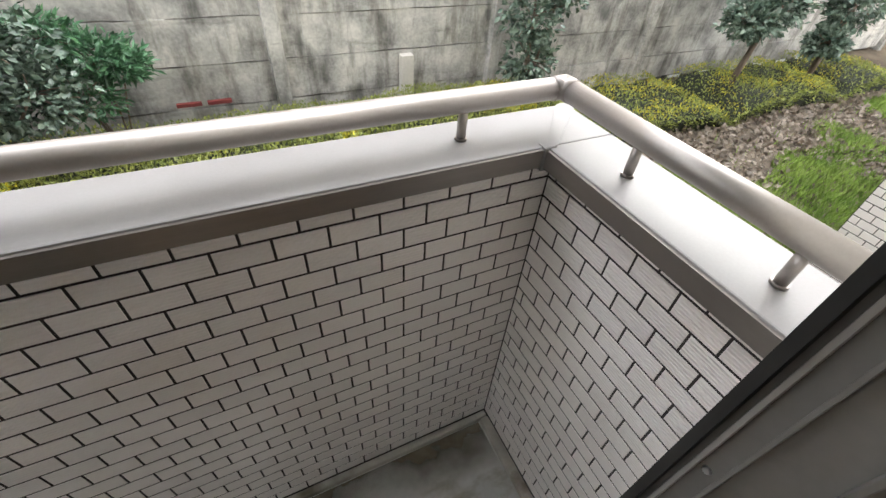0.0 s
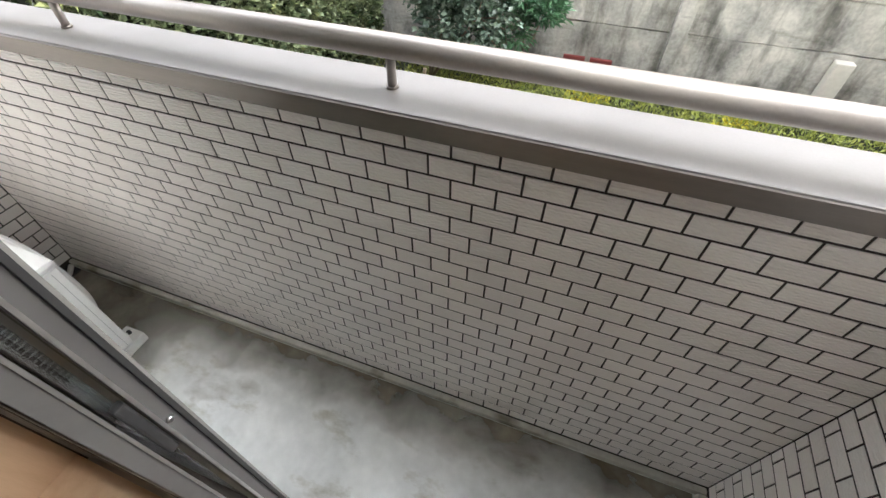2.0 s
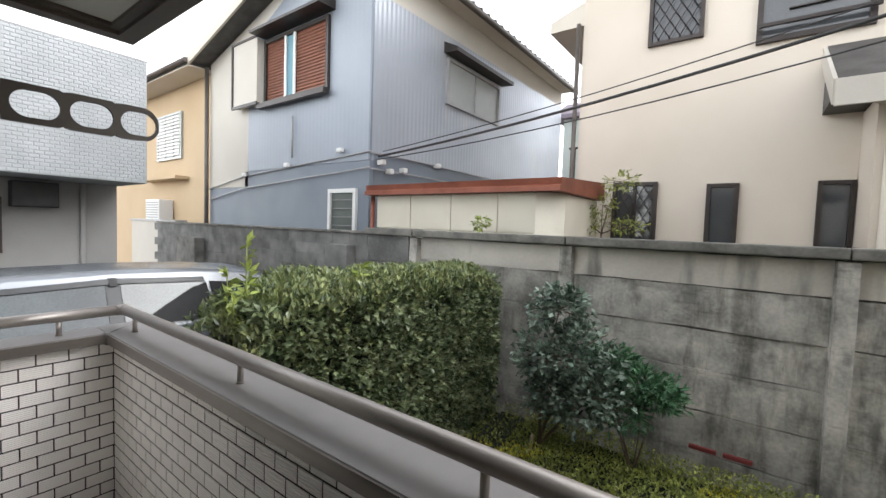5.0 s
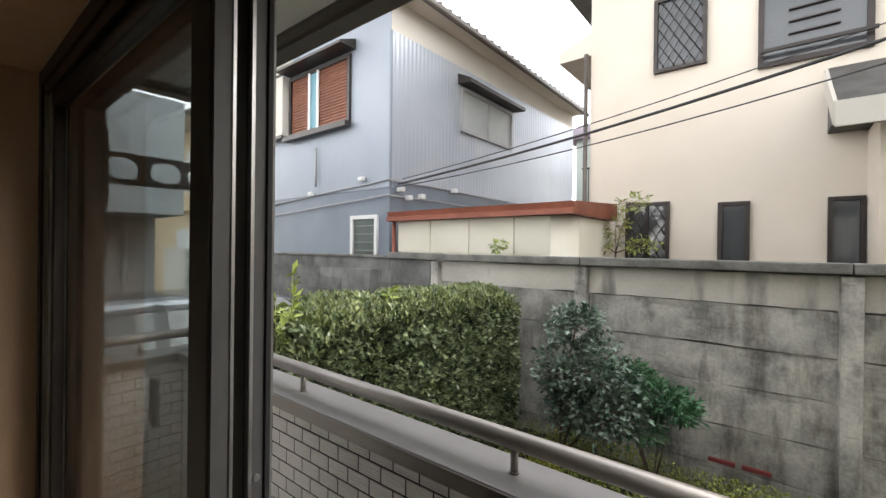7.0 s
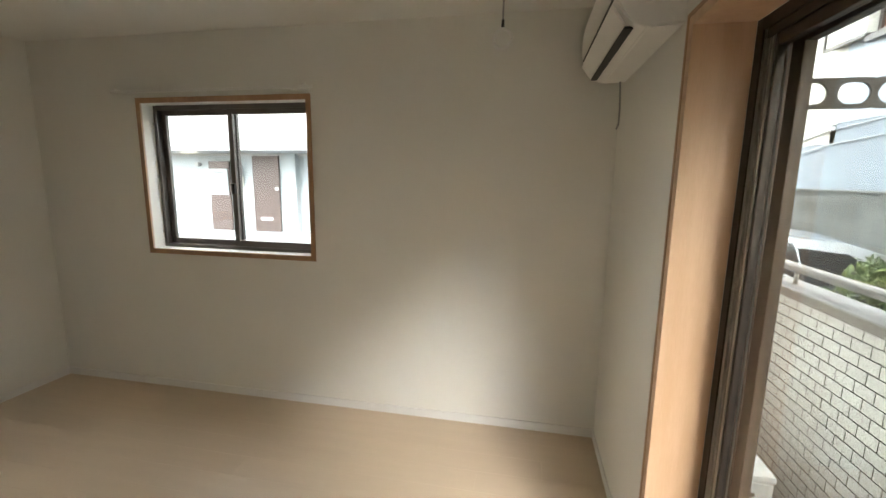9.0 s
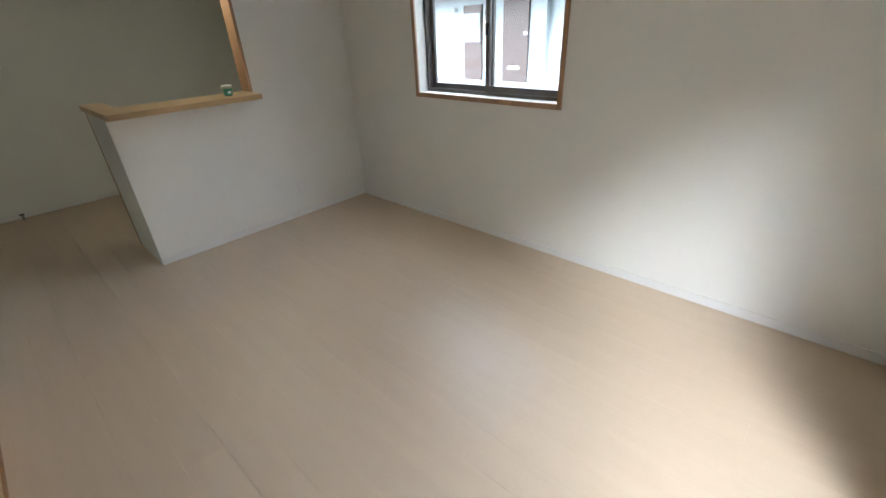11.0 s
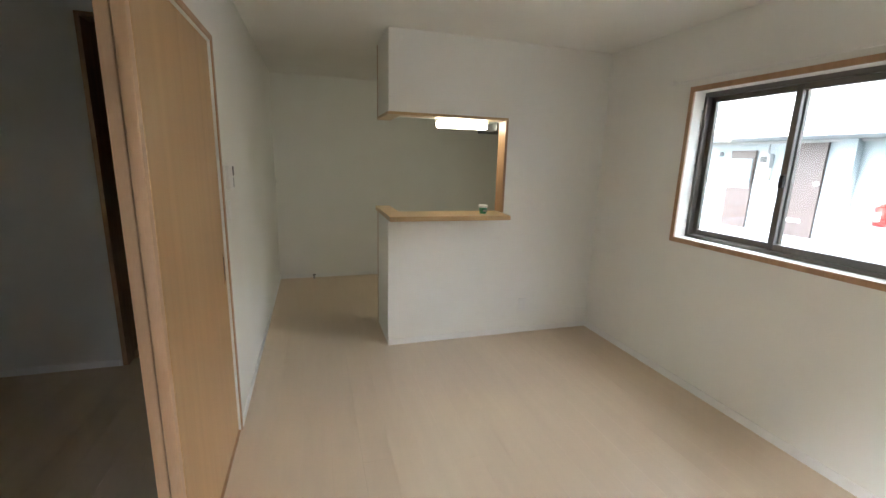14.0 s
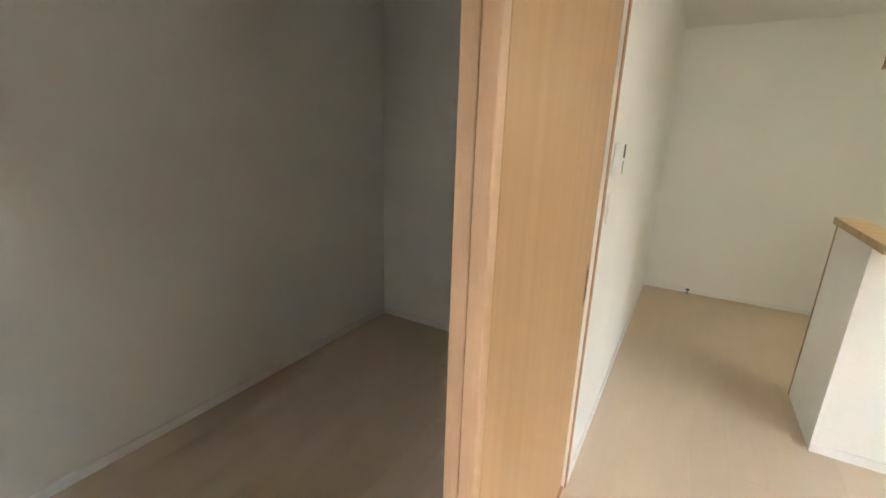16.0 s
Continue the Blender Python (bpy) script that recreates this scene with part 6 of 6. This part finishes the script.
tree("shrub_tree", (7.1, 3.05, GZ), [(7.2, 3.05, 0.48, 0.50, 0.4, 0.30), (7.0, 3.05, 0.9, 0.6, 0.45, 0.45), (6.9, 3.0, 0.10, 0.32, 0.3, 0.22)], 3000, 0.08, M_OLIVE, 0.045, "dark garden tree at the end of the bed", narrow=0.6, fork=0.4)
tree("sapling", (-1.75, 5.7, GZ), [(-1.75, 5.7, 1.9, 0.25, 0.2, 0.24), (-1.55, 5.7, 2.2, 0.3, 0.2, 0.16), (-1.45, 5.7, 1.62, 0.35, 0.2, 0.14), (-1.95, 5.7, 1.65, 0.22, 0.2, 0.2)], 820, 0.060, M_AZALEA, 0.016, "thin airy sapling in front of the cream house", narrow=0.35, fork=0.75)
tree("sapling", (-2.7, 4.22, GZ), [(-2.7, 4.22, 1.60, 0.13, 0.07, 0.09)], 90, 0.06, M_SPROUT, 0.007, "small weed growing behind the fence top", narrow=0.4, fork=0.9)

# ---- low azalea bed, litter and grass
bed = thing("azalea_bed", (2.5, 3.0, GZ), "low clipped azalea bed in yellow and green", "shrub bed")
def bed_edge(x):
    return 2.52 + 0.10 * noise.noise((x * 0.9, 0, 0)) + 0.05 * noise.noise((x * 3, 1, 0))
def bed_top(x, y):
    gap = max(0.0, 0.32 - abs(((x + 50) % 2.15) - 1.07)) if x > 3.0 else 0
    return -0.14 + 0.07 * noise.noise((x * 1.6, y * 1.6, 2)) - gap * 0.5 - (0.10 if x > 3 else 0)
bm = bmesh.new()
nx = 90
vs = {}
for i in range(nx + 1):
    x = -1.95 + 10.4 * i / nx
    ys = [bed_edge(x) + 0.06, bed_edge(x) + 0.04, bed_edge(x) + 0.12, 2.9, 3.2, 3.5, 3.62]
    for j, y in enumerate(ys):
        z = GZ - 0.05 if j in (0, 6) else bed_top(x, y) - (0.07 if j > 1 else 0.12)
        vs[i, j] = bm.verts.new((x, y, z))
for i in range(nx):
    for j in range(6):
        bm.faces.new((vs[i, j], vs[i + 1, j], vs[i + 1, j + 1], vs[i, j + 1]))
# Near-black body painting the shade below the bed's leaves.
part("inner_mass", bm, M_CORE, bed, "near-black filler, painted shade under the azalea leaves")
def on_bed(rng):
    x = rng.uniform(-1.95, 8.4) if rng.random() < 0.45 else rng.uniform(-1.6, 3.2)
    y = rng.uniform(bed_edge(x), 3.6)
    return (x, y, bed_top(x, y) - abs(rng.gauss(0, 0.04)) + 0.015), (0, -0.1, 0.8)
def on_bed_front(rng):
    x = rng.uniform(-1.95, 8.4)
    return (x, bed_edge(x) + 0.02, bed_top(x, bed_edge(x)) - 0.03 - abs(rng.gauss(0, 0.09))), (0, -1, 0.2)
def on_yellow(rng):
    while True:
        p, d = on_bed(rng)
        if noise.noise((p[0] * 2.0, p[1] * 2.0, 8)) > (0.36 if p[0] < 2.0 else -0.02):
            return p, d
scatter(36000, on_bed, 0.031, M_AZALEA, bed, "foliage")
scatter(7500, on_yellow, 0.029, M_AZYELLOW, bed, "yellow_foliage")
scatter(4200, on_bed_front, 0.036, M_AZALEA, bed, "front_foliage")
for x, nm in ((-0.44, "red"), (-0.22, "red")):
    solid("edging_strip", B(x, x + 0.18, 3.70, 3.73, -0.10, -0.068, 0.006), mat("faded_dark_red", (0.17, 0.03, 0.03), (0.22, 0.045, 0.04), 8, 0.6), "red plastic edging strip at the foot of the fence", "edging", "red edging")
lv, lf = [], []
rng = random.Random(21)
def ground_z(x, y):
    return GZ + 0.035 * noise.noise((x * 1.3, y * 1.3, 0)) + 0.02 * noise.noise((x * 4, y * 4, 3))
def litter_place(rng):
    while True:
        x, y = rng.uniform(2.4, 8.2), rng.uniform(0.9, 2.6)
        if noise.noise((x * 0.8, y * 1.1, 4)) + (y - 1.75) * 0.7 > -0.05:
            return (x, y, ground_z(x, y) + rng.uniform(0.004, 0.03)), (0, 0, 0.1)
scatter(5200, litter_place, 0.062, M_LITTER, None, "leaf_litter", lift=0.0, narrow=0.7, label="dry grey-brown fallen leaves on the soil")
bpy.data.objects["leaf_litter"]["category"] = "leaf litter"
def grass_ok(x, y):
    return noise.noise((x * 0.8, y * 1.1, 4)) + (y - 1.75) * 0.7 < 0.08
gv, gf = [], []
rng = random.Random(33)
count = 0
while count < 30000:
    x, y = rng.uniform(0.8, 8.5), rng.uniform(0.78, 2.4)
    if not grass_ok(x, y):
        if rng.random() > 0.02:
            continue
    h = rng.uniform(0.03, 0.085)
    a = rng.uniform(0, 6.28)
    z = ground_z(x, y)
    n = len(gv)
    w = 0.007
    gv += [(x - w * math.sin(a), y + w * math.cos(a), z), (x + w * math.sin(a), y - w * math.cos(a), z), (x + 0.5 * h * math.cos(a), y + 0.5 * h * math.sin(a), z + h)]
    gf.append((n, n + 1, n + 2))
    count += 1
g = sheet("grass", gv, gf, M_GRASS, None, "stuff", "short green lawn grass", "grass")

# ---- neighbouring balcony
nb = struct("wall_neighbour_balcony", B(3.31, 3.42, EXT, 0.74, -0.75, 0.98), M_GROUT, "tiled side wall of the next balcony")
struct("wall_neighbour_front", B(3.4205, 6.4, 0.63, 0.74, -0.75, 0.98), M_GROUT, "tiled front wall of the next balcony")
struct("wall_outer", B(2.365, 6.5, -6.4, EXT - 0.003, -0.75, 2.755), M_RENDER, "rendered outer wall")
part("coping", B(3.28, 3.45, EXT, 0.77, 0.981, 1.02), M_COPING, nb)
struct("trim_plinth", B(0.70, 3.30, EXT + 0.0, EXT + 0.06, -0.75, -0.22), M_CONCTOP, "concrete plinth under the outer wall")

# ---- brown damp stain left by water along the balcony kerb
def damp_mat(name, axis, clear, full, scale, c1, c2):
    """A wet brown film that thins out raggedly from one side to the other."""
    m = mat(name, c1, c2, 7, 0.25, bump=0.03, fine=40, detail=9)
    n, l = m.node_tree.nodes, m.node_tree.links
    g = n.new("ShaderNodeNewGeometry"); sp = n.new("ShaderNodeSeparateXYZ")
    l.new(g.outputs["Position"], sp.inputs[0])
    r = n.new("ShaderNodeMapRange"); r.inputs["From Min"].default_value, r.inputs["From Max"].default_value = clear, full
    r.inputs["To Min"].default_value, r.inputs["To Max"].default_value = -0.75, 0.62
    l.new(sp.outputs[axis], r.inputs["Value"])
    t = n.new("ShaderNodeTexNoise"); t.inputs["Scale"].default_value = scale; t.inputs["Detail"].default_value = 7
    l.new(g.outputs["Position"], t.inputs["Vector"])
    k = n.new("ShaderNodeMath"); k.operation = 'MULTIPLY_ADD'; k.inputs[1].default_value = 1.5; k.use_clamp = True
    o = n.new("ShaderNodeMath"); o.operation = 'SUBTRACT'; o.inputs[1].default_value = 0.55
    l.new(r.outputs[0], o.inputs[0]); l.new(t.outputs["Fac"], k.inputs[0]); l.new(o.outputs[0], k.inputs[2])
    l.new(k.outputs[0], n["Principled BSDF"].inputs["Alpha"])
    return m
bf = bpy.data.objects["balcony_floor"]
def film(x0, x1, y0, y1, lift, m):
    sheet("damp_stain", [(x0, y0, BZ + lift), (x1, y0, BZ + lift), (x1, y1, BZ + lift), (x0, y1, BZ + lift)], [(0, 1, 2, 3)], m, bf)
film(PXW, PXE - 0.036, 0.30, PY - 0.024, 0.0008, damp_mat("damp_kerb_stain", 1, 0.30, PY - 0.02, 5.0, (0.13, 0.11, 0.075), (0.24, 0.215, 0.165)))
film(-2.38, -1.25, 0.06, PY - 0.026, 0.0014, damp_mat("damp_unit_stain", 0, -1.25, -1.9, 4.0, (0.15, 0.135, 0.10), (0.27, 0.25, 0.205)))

# ---- floor boards
fl = struct("floor", B(XW, 2.199, YK, YN - 0.0005, -0.12, -0.0075), M_JOINT, "pale oak laminate floor")
board_cache = {}
def boards(x0, x1, y0, y1, w=0.148, length=0.91):
    k = 0
    x = x0
    while x < x1 - 0.004:
        e = min(x + w, x1)
        y = y0 - (0.37 * k % 1) * length
        while y < y1:
            a, b = max(y, y0), min(y + length, y1)
            if b - a > 0.03:
                key = (round(e - x, 3), round(b - a, 3))
                if key not in board_cache:
                    bw, bl = key[0] / 2 - 0.00015, key[1] / 2 - 0.00015
                    c = 0.0003
                    vv = [(-bw, -bl, -0.007), (bw, -bl, -0.007), (bw, bl, -0.007), (-bw, bl, -0.007), (-bw, -bl, -c), (bw, -bl, -c), (bw, bl, -c), (-bw, bl, -c), (-bw + c, -bl + c, 0), (bw - c, -bl + c, 0), (bw - c, bl - c, 0), (-bw + c, bl - c, 0)]
                    ff = [(8, 9, 10, 11)] + [q for i in range(4) for q in ((i, (i + 1) % 4, 4 + (i + 1) % 4, 4 + i), (4 + i, 4 + (i + 1) % 4, 8 + (i + 1) % 4, 8 + i))]
                    me = bpy.data.meshes.new("board"); me.from_pydata(vv, [], ff); me.materials.append(M_PLANK)
                    board_cache[key] = me
                ob = new("board", board_cache[key])
                ob.location = ((x + e) / 2, (a + b) / 2, 0)
                hang(ob, fl)
            y += length
        x += w; k += 1
boards(XW, XE + 0.001, YK, YN - 0.001)
boards(XE + 0.11, 2.198, -4.158, YN - 0.001)

# ---- parapet tiles last
LINE = 0.928
tile_wall(parapet["wall_parapet"], (0, -1, 0), PY + 0.0035, PXW - 0.003, PXE + 0.003, BZ + 0.035, 0.992, LINE, 0.035, near=lambda u, z: u > -0.72)
tile_wall(parapet["wall_parapet_east"], (-1, 0, 0), PXE + 0.0035, EXT + 0.01, PY + 0.003, BZ + 0.035, 0.992, LINE, 0.392)
tile_wall(parapet["wall_parapet_west"], (1, 0, 0), PXW - 0.0035, EXT + 0.01, PY + 0.003, BZ + 0.035, 0.992, LINE, PY - 0.05)
tile_wall(nb, (-1, 0, 0), 3.31, EXT + 0.02, 0.738, -0.5, 0.97, LINE, 0.738)
